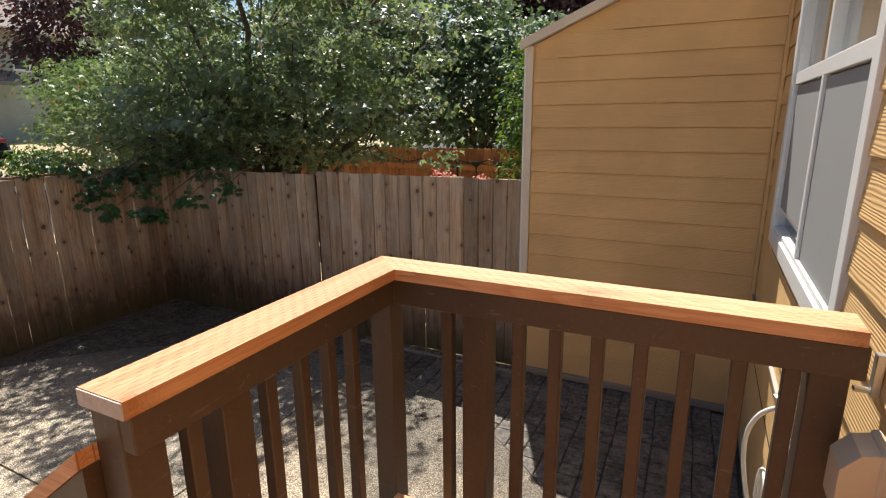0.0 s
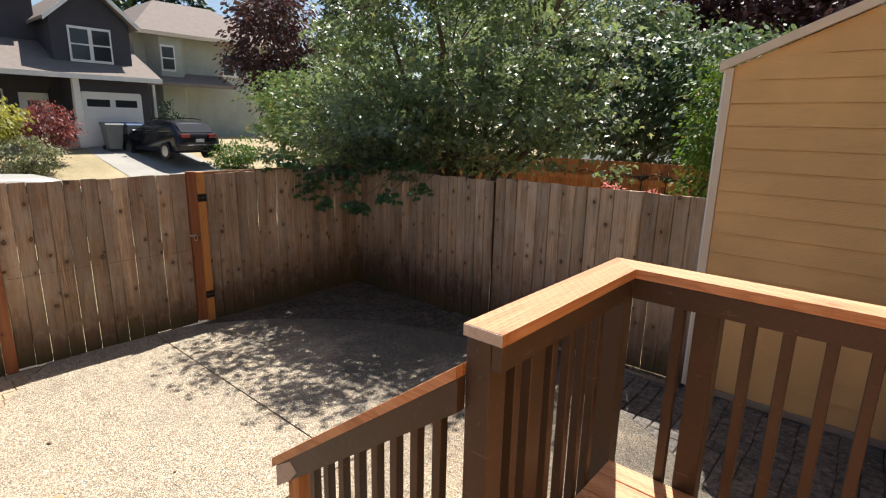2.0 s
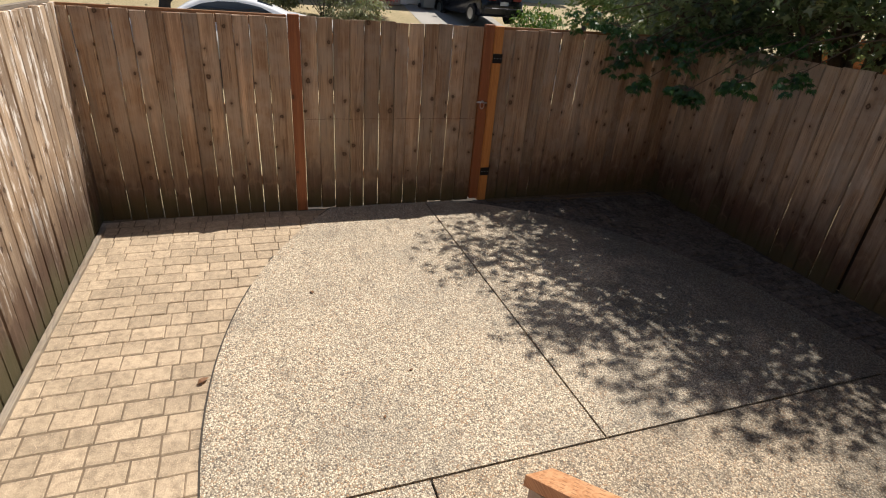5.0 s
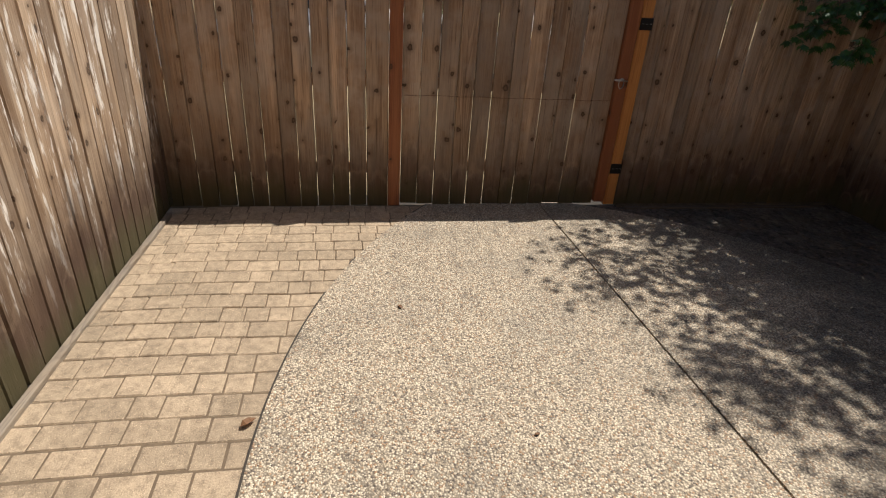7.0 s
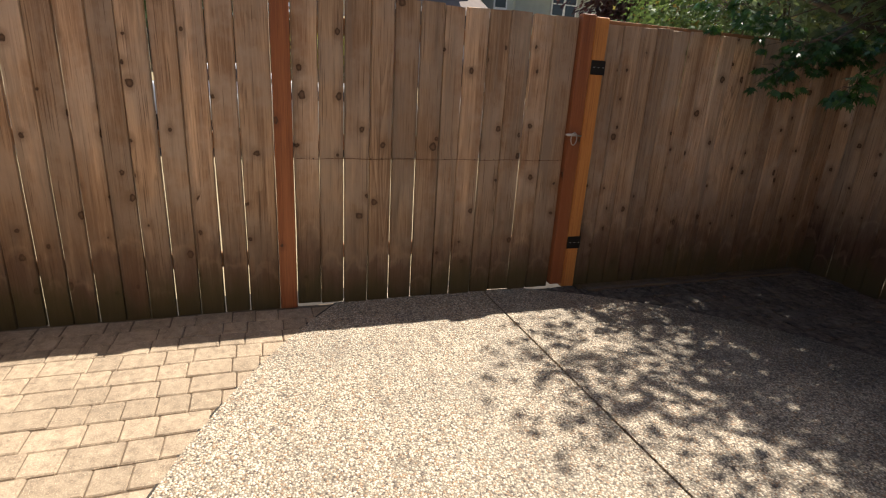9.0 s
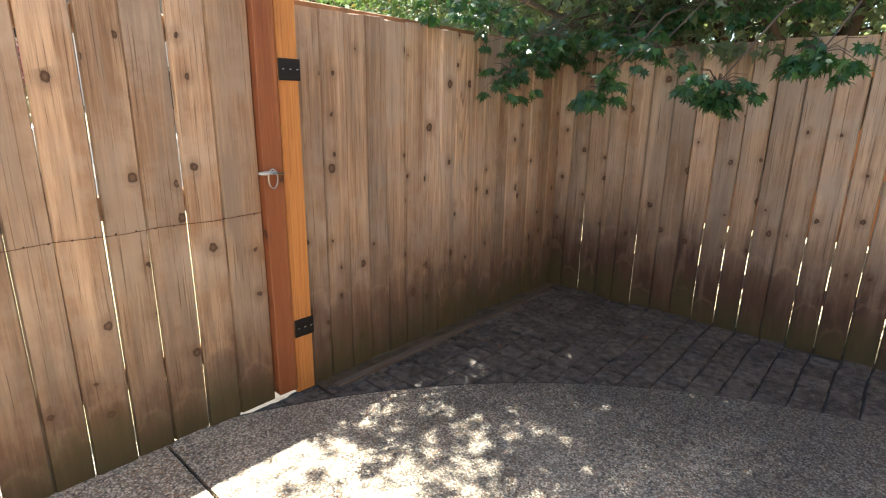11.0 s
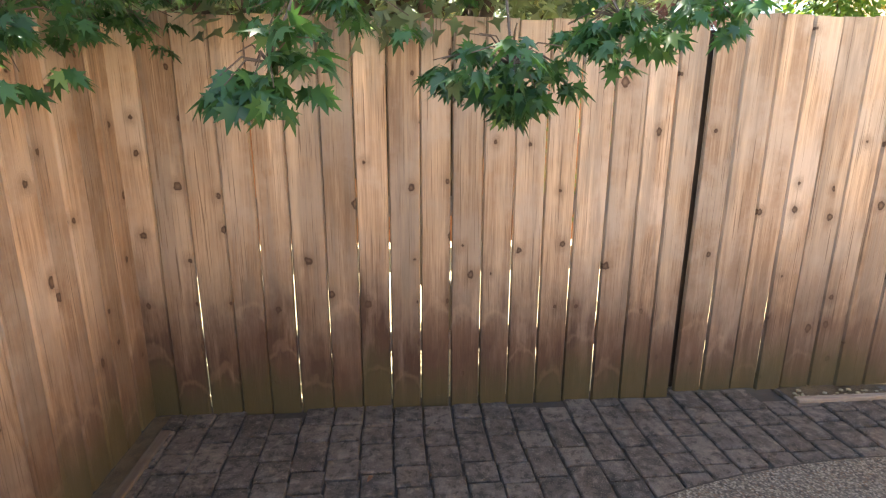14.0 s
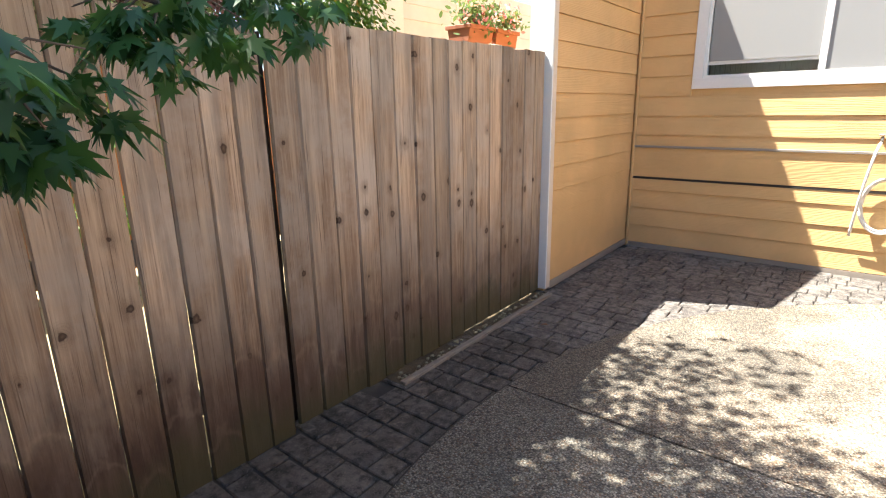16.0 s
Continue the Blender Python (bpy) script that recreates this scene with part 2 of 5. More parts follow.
def leaf(name, a, b, old, gloss=0.58, thin=0.3, shine=0.45, lit=None):
    m = Mat(name, gloss)
    m.bsdf.inputs["Specular IOR Level"].default_value = shine
    m.bsdf.inputs["Coat Weight"].default_value = 0.35 if lit else 0.0
    m.bsdf.inputs["Coat Roughness"].default_value = 0.42
    r = m.node("NewGeometry").outputs["Random Per Island"]
    c = m.mix(r, a, b)
    # Noise patches paint the shade inside the foliage into the leaf colour.
    shade_zone = m.noise(m.coords((1, 1, 1), world=True), 2.2, 3.0, 0.6)
    c = m.mix(m.ramp(shade_zone, 0.36, 0.54, 0.6, 0.0), c, tuple(0.7 * x for x in a))
    c = m.mix(m.math("GREATER_THAN", r, 0.96), c, old)
    m.colour(c)
    t = m.node("BsdfTranslucent", Color=m.mix(0.5, c, lit or (b[0] * 1.6, b[1] * 1.6, b[2] * 0.8)))
    s = m.node("MixShader", Fac=thin, i1=m.bsdf.outputs[0], i2=t.outputs[0])
    m.nt.links.new(s.outputs[0], m.nt.nodes["Material Output"].inputs[0])
    return m.mat


def plain(name, c, rough=0.5, metal=0.0, vary=0.1, scale=8.0):
    m = Mat(name, rough, metal)
    v = m.coords((1, 1, 1), world=True)
    m.colour(m.mix(m.noise(v, scale, 4.0), tuple(x * (1 - vary) for x in c), tuple(min(1, x * (1 + vary)) for x in c)))
    m.bump(m.noise(v, scale * 12, 3.0), 0.1, 0.002)
    return m.mat


def ground_mat(name, a, b, c3, scale):
    m = Mat(name, 0.95)
    v = m.coords((1, 1, 1), world=True)
    c = m.mix(m.ramp(m.noise(v, scale, 5.0, 0.65), 0.35, 0.65), a, b)
    c = m.mix(m.ramp(m.noise(v, scale * 30, 3.0, 0.7), 0.5, 0.7, 0.0, 0.7), c, c3)
    m.colour(c)
    m.bump(m.noise(v, scale * 40, 3.0), 0.8, 0.02)
    return m.mat


FENCE = wood("weathered_cedar", (0.62, 0.46, 0.305), (0.30, 0.195, 0.118), 2, True, 0.9, 0.85, 0.5, moss_shade=True, grain=0.95)
FENCE_GATE = wood("weathered_gate_cedar", (0.60, 0.435, 0.29), (0.28, 0.172, 0.102), 2, True, 0.9, 0.85, 0.5, moss_shade=0.6, grain=0.95)
FENCE_SUN = wood("sun_bleached_cedar", (0.58, 0.43, 0.29), (0.27, 0.17, 0.10), 2, True, 0.4, 0.85, 0.5, moss_shade=True, bleach=0.85)
# Near-black wood: shade is put into the colour of boards and posts.
SHADE_WOOD = wood("shade_dark_boards", (0.075, 0.05, 0.035), (0.04, 0.027, 0.018), 2, False, 0.4, 0.85)
FENCE_RAIL = wood("rail_cedar", (0.40, 0.22, 0.10), (0.24, 0.11, 0.05), 1, False, 0.3, 0.8)
NEW_POST = wood("fresh_cedar_upright", (0.62, 0.29, 0.085), (0.44, 0.17, 0.045), 2, True, 0.0, 0.6, 0.15, knot_dark=(0.18, 0.06, 0.02))
RED_POST = wood("stained_cedar_upright", (0.36, 0.135, 0.05), (0.23, 0.075, 0.028), 2, True, 0.1, 0.6, 0.15)
CAP_Y = wood("fresh_cap_y", (0.62, 0.335, 0.17), (0.44, 0.19, 0.075), 1, True, 0.0, 0.55, 0.1, knot_dark=(0.36, 0.14, 0.04), slits=True, mesh=(5.0, 3.0), grain=0.2)
CAP_X = wood("fresh_cap_x", (0.62, 0.335, 0.17), (0.44, 0.19, 0.075), 0, True, 0.0, 0.55, 0.1, knot_dark=(0.36, 0.14, 0.04), slits=True, mesh=(5.0, 3.0), grain=0.2)
END = plain("weathered_end_grain", (0.50, 0.44, 0.39), 0.9, 0.0, 0.35, 60.0)
ORANGE = wood("red_cedar_boards", (0.50, 0.20, 0.07), (0.33, 0.115, 0.04), 2, True, 0.05, 0.7, 0.3)
BROWN = paint("brown_deck_paint", (0.058, 0.036, 0.023), 0.5, 0.2, (0.13, 0.10, 0.08))
SIDING = siding("ochre_siding", (0.70, 0.44, 0.19))
TRIM = paint("cream_trim", (0.70, 0.60, 0.48), 0.5, 0.05)
WHITE = paint("white_trim", (0.78, 0.77, 0.74), 0.4, 0.04)
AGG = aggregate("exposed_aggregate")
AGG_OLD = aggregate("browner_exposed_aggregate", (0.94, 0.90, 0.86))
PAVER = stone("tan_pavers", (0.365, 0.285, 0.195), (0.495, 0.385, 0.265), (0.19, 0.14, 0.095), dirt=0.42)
# Maple corner pavers: moss, plus the corner's shade put into the colour.
PAVER_SHADED = stone("mossy_shaded_grey_pavers", (0.088, 0.073, 0.059), (0.145, 0.121, 0.098), (0.038, 0.033, 0.027))
PAVER_COURT = stone("court_grey_pavers", (0.12, 0.105, 0.092), (0.19, 0.165, 0.142), (0.065, 0.058, 0.052))
JOINT = plain("joint_sand", (0.05, 0.042, 0.034), 0.95, 0.0, 0.3, 30.0)
STRIP = wood("edging_timber", (0.33, 0.27, 0.20), (0.19, 0.14, 0.10), 0, False, 0.5, 0.9)
STRIP_Y = wood("edging_timber_y", (0.20, 0.15, 0.10), (0.10, 0.07, 0.047), 1, False, 0.5, 0.9)
BLACK = plain("black_iron", (0.025, 0.023, 0.022), 0.5, 0.6)
RUST = plain("rusted_iron", (0.13, 0.05, 0.025), 0.8, 0.2, 0.3, 40.0)
STEEL = plain("galvanised_steel", (0.55, 0.55, 0.54), 0.35, 0.9)
FLASH = plain("grey_flashing", (0.36, 0.31, 0.26), 0.5, 0.3)
GAP_SHADE = plain("gap_shade", (0.03, 0.025, 0.02), 0.9)
BEIGE = plain("beige_plastic", (0.50, 0.42, 0.31), 0.45)
HOSE = plain("white_hose", (0.72, 0.70, 0.65), 0.45)
SCREEN = plain("grey_insect_screen", (0.30, 0.295, 0.285), 0.8, 0.0, 0.05, 300.0)
CURTAIN = plain("pale_curtain", (0.62, 0.61, 0.58), 0.9)
ROOM = plain("room_wall", (0.30, 0.28, 0.25), 0.9)
BARK = plain("maple_bark", (0.10, 0.075, 0.055), 0.9, 0.0, 0.4, 14.0)
MAPLE = leaf("maple_leaves", (0.018, 0.046, 0.022), (0.15, 0.225, 0.11), (0.36, 0.36, 0.14), 0.44, 0.36, 1.0, (0.50, 0.62, 0.21))
# Copy of the maple leaves for hanging sprays, their shade put into the colour.
MAPLE_SHADED = leaf("shaded_maple_leaves", (0.020, 0.070, 0.024), (0.065, 0.155, 0.040), (0.12, 0.20, 0.05), 0.38, 0.3, 0.42)
# Paler copy of the maple leaves with sunlight put into the colour.
MAPLE_LIT = leaf("sunlit_maple_leaves", (0.07, 0.13, 0.045), (0.17, 0.24, 0.09), (0.34, 0.18, 0.06), 0.5, 0.34)
PLUM = leaf("plum_leaves", (0.045, 0.02, 0.026), (0.15, 0.07, 0.08), (0.12, 0.07, 0.05))
DEEP = leaf("deep_green_leaves", (0.06, 0.11, 0.055), (0.18, 0.25, 0.13), (0.12, 0.14, 0.06))
SHRUB = leaf("shrub_leaves", (0.03, 0.09, 0.016), (0.15, 0.25, 0.035), (0.42, 0.20, 0.04))
CONIFER = leaf("fir_needles", (0.018, 0.045, 0.022), (0.04, 0.08, 0.035), (0.05, 0.07, 0.03), 0.6, 0.1)
YELLOW = leaf("yellow_leaves", (0.26, 0.29, 0.06), (0.48, 0.44, 0.12), (0.30, 0.22, 0.05))
RED = leaf("barberry_leaves", (0.13, 0.035, 0.045), (0.34, 0.10, 0.11), (0.30, 0.12, 0.08))
SAGE = leaf("sage_leaves", (0.13, 0.15, 0.08), (0.26, 0.27, 0.15), (0.30, 0.26, 0.15))
PINK = leaf("pink_petals", (0.70, 0.18, 0.22), (0.85, 0.40, 0.42), (0.80, 0.70, 0.60))
TERRA = plain("terracotta", (0.34, 0.12, 0.06), 0.7)
SLATE = siding("charcoal_siding", (0.045, 0.043, 0.055))
SAGE_WALL = siding("sage_siding", (0.40, 0.42, 0.36))
PALE_WALL = siding("white_siding", (0.72, 0.70, 0.66))
ROOF = plain("brown_shingle", (0.20, 0.165, 0.145), 0.9, 0.0, 0.25, 5.0)
PANE = Mat("window_glass", 0.02)
PANE.bsdf.inputs["Transmission Weight"].default_value = 1.0
PANE.bsdf.inputs["IOR"].default_value = 1.5
PANE.colour((0.93, 0.96, 0.95))
PANE = PANE.mat
DARK_PANE = plain("far_window_glass", (0.03, 0.035, 0.04), 0.06)
BLACK_CAR = plain("black_car_paint", (0.010, 0.010, 0.014), 0.22)
WHITE_CAR = plain("white_car_paint", (0.75, 0.76, 0.78), 0.2)
SILVER_CAR = plain("dusty_grey_car_paint", (0.42, 0.41, 0.38), 0.35)
TYRE = plain("tyre_rubber", (0.02, 0.02, 0.02), 0.8)
LAMP_RED = plain("red_lamp_glass", (0.35, 0.015, 0.015), 0.15)
BIN = plain("grey_bin_plastic", (0.17, 0.18, 0.18), 0.5)
BLUE = plain("blue_bin_plastic", (0.05, 0.12, 0.28), 0.5)
LAWN = ground_mat("dry_ground", (0.42, 0.335, 0.205), (0.31, 0.255, 0.145), (0.12, 0.12, 0.045), 0.6)
ASPHALT = ground_mat("asphalt", (0.05, 0.05, 0.05), (0.065, 0.063, 0.06), (0.09, 0.09, 0.085), 0.8)
CONCRETE = ground_mat("drive_concrete", (0.36, 0.34, 0.31), (0.30, 0.285, 0.26), (0.42, 0.40, 0.36), 0.7)
DRY = plain("dry_leaf", (0.17, 0.085, 0.04), 0.7, 0.0, 0.4, 60.0)
GRAVEL = plain("pale_pebble", (0.30, 0.26, 0.16), 0.8, 0.0, 0.5, 40.0)
LITTER = ground_mat("leaf_litter", (0.15, 0.105, 0.058), (0.08, 0.058, 0.034), (0.26, 0.21, 0.11), 9.0)


# ---- mesh helpers ----
BASE = {}


def thing(name, at, label="", category="", group="", kind=""):
    ob = new(name)
    ob.location, ob.empty_display_size = at, 0.1
    BASE[ob] = Vector(at)
    return tagged(ob, label, category, group, kind)


def part(name, bm, material, parent=None, label="", smooth=False):
    """One bmesh, in world places, as one mesh object under a thing or a part."""
    base = BASE.get(parent, Vector((0, 0, 0)))
    bmesh.ops.translate(bm, verts=bm.verts, vec=-base)
    me = bpy.data.meshes.new(name)
    bm.to_mesh(me)
    bm.free()
    me.materials.append(material)
    if smooth:
        me.polygons.foreach_set("use_smooth", [True] * len(me.polygons))
    ob = new(name, me)
    ob.parent = parent
    BASE[ob] = base
    return tagged(ob, label)


def alone(name, bm, material, label="", category="", kind="", smooth=False, group=""):
    return tagged(part(name, bm, material, None, "", smooth), label, category, group, kind)


def piece(name, me, at, parent, rz=0.0, rx=0.0, ry=0.0, wide=1.0):
    """An object of its own on a shared mesh."""
    ob = new(name, me)
    ob.parent = parent
    ob.matrix_local = Matrix.Translation(Vector(at) - BASE.get(parent, Vector((0, 0, 0)))) @ Euler((rx, ry, rz)).to_matrix().to_4x4() @ Matrix.Diagonal((wide, 1, 1, 1))
    return ob


def box(x0, x1, y0, y1, z0, z1, bevel=0.0, bm=None):
    bm = bm or bmesh.new()
    got = bmesh.ops.create_cube(bm, size=1.0)["verts"]
    for v in got:
        v.co = Vector(((x0 + x1) / 2 + v.co.x * (x1 - x0), (y0 + y1) / 2 + v.co.y * (y1 - y0), (z0 + z1) / 2 + v.co.z * (z1 - z0)))
    if bevel:
        edges = list({e for v in got for e in v.link_edges})
        bmesh.ops.bevel(bm, geom=edges, offset=bevel, segments=1, affect="EDGES")
    return bm


def prism(outline, axis, a, b, bm=None):
    """A polygon in the plane across an axis, drawn out along it from a to b."""
    bm = bm or bmesh.new()

    def put(u, v, w):
        return ((w, u, v), (u, w, v), (u, v, w))[axis]

    lo = [bm.verts.new(put(u, v, a)) for u, v in outline]
    hi = [bm.verts.new(put(u, v, b)) for u, v in outline]
    n = len(outline)
    for i in range(n):
        bm.faces.new((lo[i], lo[(i + 1) % n], hi[(i + 1) % n], hi[i]))
    bm.faces.new(lo[::-1])
    bm.faces.new(hi)
    bmesh.ops.recalc_face_normals(bm, faces=bm.faces)
    return bm


def tube(points, radii, sides=8, bm=None):
    """A round limb along points."""
    bm = bm or bmesh.new()
    pts = [Vector(p) for p in points]
    rings = []
    for i, p in enumerate(pts):
        way = (pts[min(i + 1, len(pts) - 1)] - pts[max(i - 1, 0)]).normalized()
        side = way.cross(Vector((0.31, 0.27, 0.91))).normalized()
        up = way.cross(side)
        r = radii[i] if isinstance(radii, (list, tuple)) else radii
        rings.append([bm.verts.new(p + r * (math.cos(k * math.tau / sides) * side + math.sin(k * math.tau / sides) * up)) for k in range(sides)])
    for a, b in zip(rings, rings[1:]):
        for k in range(sides):
            bm.faces.new((a[k], a[(k + 1) % sides], b[(k + 1) % sides], b[k]))
    bm.faces.new(rings[0][::-1])
    bm.faces.new(rings[-1])
    bmesh.ops.recalc_face_normals(bm, faces=bm.faces)
    return bm


def lathe(profile, at, sides=16, bm=None):
    """A turned shape: (radius, height) pairs round an upright axis."""
    bm = bm or bmesh.new()
    rings = [[bm.verts.new((at[0] + r * math.cos(k * math.tau / sides), at[1] + r * math.sin(k * math.tau / sides), at[2] + z)) for k in range(sides)] for r, z in profile]
    for a, b in zip(rings, rings[1:]):
        for k in range(sides):
            bm.faces.new((a[k], a[(k + 1) % sides], b[(k + 1) % sides], b[k]))
    bm.faces.new(rings[0][::-1])
    bm.faces.new(rings[-1])
    return bm


# ---- ground ----
def rise(x):
    """Height of the land: level in the yard, climbing across the street."""
    return -0.07 + (0.0 if x > -14 else 0.16 * min(1, (-14 - x) / 3) + max(0.0, min(9.0, -17.0 - x)) * 0.165)


xs = [-400, -120, -60, -40, -30, -26, -24, -22, -20, -18, -17, -16, -15, -14, -12, -9, -6, -3, 0, 3, 8, 20, 60, 400]
ys = [-400, -100, -40, -20, -10, -5, 0, 3, 6, 9, 12, 15, 20, 30, 60, 120, 400]
bm = bmesh.new()
grid = [[bm.verts.new((x, y, rise(x))) for y in ys] for x in xs]
for i in range(len(xs) - 1):
    for j in range(len(ys) - 1):
        bm.faces.new((grid[i][j], grid[i + 1][j], grid[i + 1][j + 1], grid[i][j + 1]))
alone("ground", bm, LAWN, "dry brown grass and bare earth round the yard", "ground", "structure")


def sloped_strip(name, x0, x1, y0, y1, lift, material, label):
    b = bmesh.new()
    n = 14
    rows = [[b.verts.new((x0 + (x1 - x0) * i / n, y, rise(x0 + (x1 - x0) * i / n) + lift)) for y in (y0, y1)] for i in range(n + 1)]
    for a, c in zip(rows, rows[1:]):
        b.faces.new((a[0], c[0], c[1], a[1]))
    bmesh.ops.recalc_face_normals(b, faces=b.faces)
    return alone(name, b, material, label, name, "structure")


sloped_strip("road", -19.0, -12.5, -60, 60, 0.012, ASPHALT, "grey asphalt street behind the gate fence")
sloped_strip("driveway", -25.4, -19.0, 5.9, 9.4, 0.016, CONCRETE, "concrete driveway up to the garage")

# ---- patio slab: exposed aggregate panels between two arcs ----
UP, UP_R = (-2.6, 0.47), 3.45
LOW, LOW_R = (-2.8, 4.05), 4.7
X_GATE, Y_BACK, Y_LEFT, X_HOUSE, Y_GABLE = -5.8, 4.5, -1.65, 1.072, 4.456


def slab_outline():
    out = []
    for i in range(60):
        x = X_GATE - 0.2 + (0.9 - X_GATE) * i / 59
        out.append((x, LOW[1] - math.sqrt(max(0, LOW_R ** 2 - (x - LOW[0]) ** 2))))
    for i in range(80):
        x = 0.7 - (0.9 - X_GATE) * i / 79
        out.append((x, UP[1] + math.sqrt(max(0.02, UP_R ** 2 - (x - UP[0]) ** 2))))
    return out


def cut(poly, nx, ny, d):
    """The part of a polygon where nx * x + ny * y <= d."""
    out = []
    for i, p in enumerate(poly):
        q = poly[(i + 1) % len(poly)]
        a, b = nx * p[0] + ny * p[1] - d, nx * q[0] + ny * q[1] - d
        if a <= 0:
            out.append(p)
        if a * b < 0:
            s = a / (a - b)
            out.append((p[0] + s * (q[0] - p[0]), p[1] + s * (q[1] - p[1])))
    return out


patio = thing("patio_slab", (-2.5, 1.4, 0), "exposed aggregate concrete patio in panels with dark joints", "patio", "", "structure")
whole, G = slab_outline(), 0.007
west, east = cut(whole, 1, 0, -2.29 - G), cut(whole, -1, 0, 2.29 - G)
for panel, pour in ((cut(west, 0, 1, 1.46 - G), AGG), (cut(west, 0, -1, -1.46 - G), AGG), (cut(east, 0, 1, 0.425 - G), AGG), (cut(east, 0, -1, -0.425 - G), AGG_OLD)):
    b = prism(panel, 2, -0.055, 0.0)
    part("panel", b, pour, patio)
b = bmesh.new()
inner = whole
outer = [(x + 0.012 * (x - UP[0]) / 3, y + (0.011 if i >= 60 else -0.011)) for i, (x, y) in enumerate(whole)]
vi, vo2 = [b.verts.new((x, y, -0.004)) for x, y in inner], [b.verts.new((x, y, -0.004)) for x, y in outer]
for i in range(len(vi)):
    j = (i + 1) % len(vi)
    b.faces.new((vi[i], vi[j], vo2[j], vo2[i]))
bmesh.ops.recalc_face_normals(b, faces=b.faces)
part("edge_joint", b, JOINT, patio)
alone("joint_bed", box(X_GATE - 0.3, X_HOUSE, Y_LEFT - 0.05, Y_BACK + 0.1, -0.06, -0.022), JOINT, "dark sand bedding under the pavers and slab", "sand", "structure")

SAND = plain("pale_joint_sand", (0.15, 0.11, 0.072), 0.95, 0.0, 0.45, 30.0)
for x0, x1 in ((X_GATE - 0.02, -2.31), (-2.27, -1.85)):
    alone("joint_sand", box(x0, x1, Y_LEFT - 0.02, 0.415, -0.03, -0.0125), SAND, "pale sand swept into the tan paver joints", "sand", "structure")

# ---- fences ----
BOARD_Z = 1.83


def board_mesh(name, w, h, t, seed, material):
    """An upright fence board: chamfered edges, a slightly bowed and uneven outline."""
    r = random.Random(seed)
    b = bmesh.new()
    rings = []
    n = 4
    for k in range(n + 1):
        z = h * k / n
        bow, wv = r.uniform(-0.002, 0.002), w * (1 + r.uniform(-0.012, 0.0))
        c, deep = 0.006, 0.012
        rings.append([b.verts.new((bow + x, y, z + (r.uniform(-0.004, 0.004) if k == n else 0))) for x, y in
                      ((-wv / 2, 0), (-wv / 2, -t + deep), (-wv / 2 + c, -t), (wv / 2 - c, -t), (wv / 2, -t + deep), (wv / 2, 0))])
    for p, q in zip(rings, rings[1:]):
        for k in range(6):
            b.faces.new((p[k], p[(k + 1) % 6], q[(k + 1) % 6], q[k]))
    b.faces.new(rings[0][::-1])
    b.faces.new(rings[-1])
    bmesh.ops.recalc_face_normals(b, faces=b.faces)
    me = bpy.data.meshes.new(name)
    b.to_mesh(me)
    b.free()
    me.materials.append(material)
    return me


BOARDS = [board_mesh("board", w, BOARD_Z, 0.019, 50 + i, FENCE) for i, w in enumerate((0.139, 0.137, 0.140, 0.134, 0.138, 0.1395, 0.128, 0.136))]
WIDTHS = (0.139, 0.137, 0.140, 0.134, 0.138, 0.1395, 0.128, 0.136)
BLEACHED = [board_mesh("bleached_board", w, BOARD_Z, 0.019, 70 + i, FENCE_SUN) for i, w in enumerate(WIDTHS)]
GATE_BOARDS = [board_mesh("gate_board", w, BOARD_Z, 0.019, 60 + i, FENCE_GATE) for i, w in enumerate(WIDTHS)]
rng = random.Random(4)


def boards_between(parent, seams, spot, way, face, low, wide_gaps=(), meshes=BOARDS):
    """Boards from seam to seam along way; most of them touch, a few seams stand open."""
    for k, (a, b) in enumerate(zip(seams, seams[1:])):
        i = rng.randrange(8)
        g0 = 0.0022 if k in wide_gaps else 0.0007
        g1 = 0.0022 if k + 1 in wide_gaps else 0.0007
        p = Vector(spot) + Vector(way) * ((a + g0 + b - g1) / 2)
        p += Vector((abs(way[1]), abs(way[0]), 0)) * rng.uniform(-0.005, 0.005)
        piece("board", meshes[i], (p.x, p.y, low + rng.uniform(-0.008, 0.008)), parent, face + rng.uniform(-0.02, 0.02), 0, rng.uniform(-0.0015, 0.0015), (b - a - g0 - g1) / WIDTHS[i])


def run_of_boards(parent, start, way, length, face, top=0.0, gap=0.003, low=-0.012, meshes=BOARDS):
    """Boards side by side from start along way, filling the length; face turns their front."""
    picks, s = [], 0.0
    while s < length - 0.07:
        i = rng.randrange(8)
        g = gap * 0.7 + gap * 2.2 * rng.random() ** 3
        picks.append((i, g))
        s += WIDTHS[i] + g
    fit_in = length / s
    s = 0.0
    for i, g in picks:
        p = Vector(start) + Vector(way) * (s + WIDTHS[i] / 2) * fit_in
        p += Vector((abs(way[1]), abs(way[0]), 0)) * rng.uniform(-0.003, 0.003)
        piece("board", meshes[i], (p.x, p.y, low + top + rng.uniform(-0.008, 0.008)), parent, face + rng.uniform(-0.022, 0.022), 0, rng.uniform(-0.003, 0.003), fit_in)
        s += WIDTHS[i] + g


def rails(parent, a, b, off, axis, zs=(0.28, 0.98, 1.70)):
    for z in zs:
        if axis == "y":
            part("rail", box(a[0] - off - 0.038, a[0] - off, a[1], b[1], z, z + 0.089, 0.003), FENCE_RAIL, parent)
        else:
            part("rail", box(a[0], b[0], a[1] + off, a[1] + off + 0.038, z, z + 0.089, 0.003), STRIP, parent)


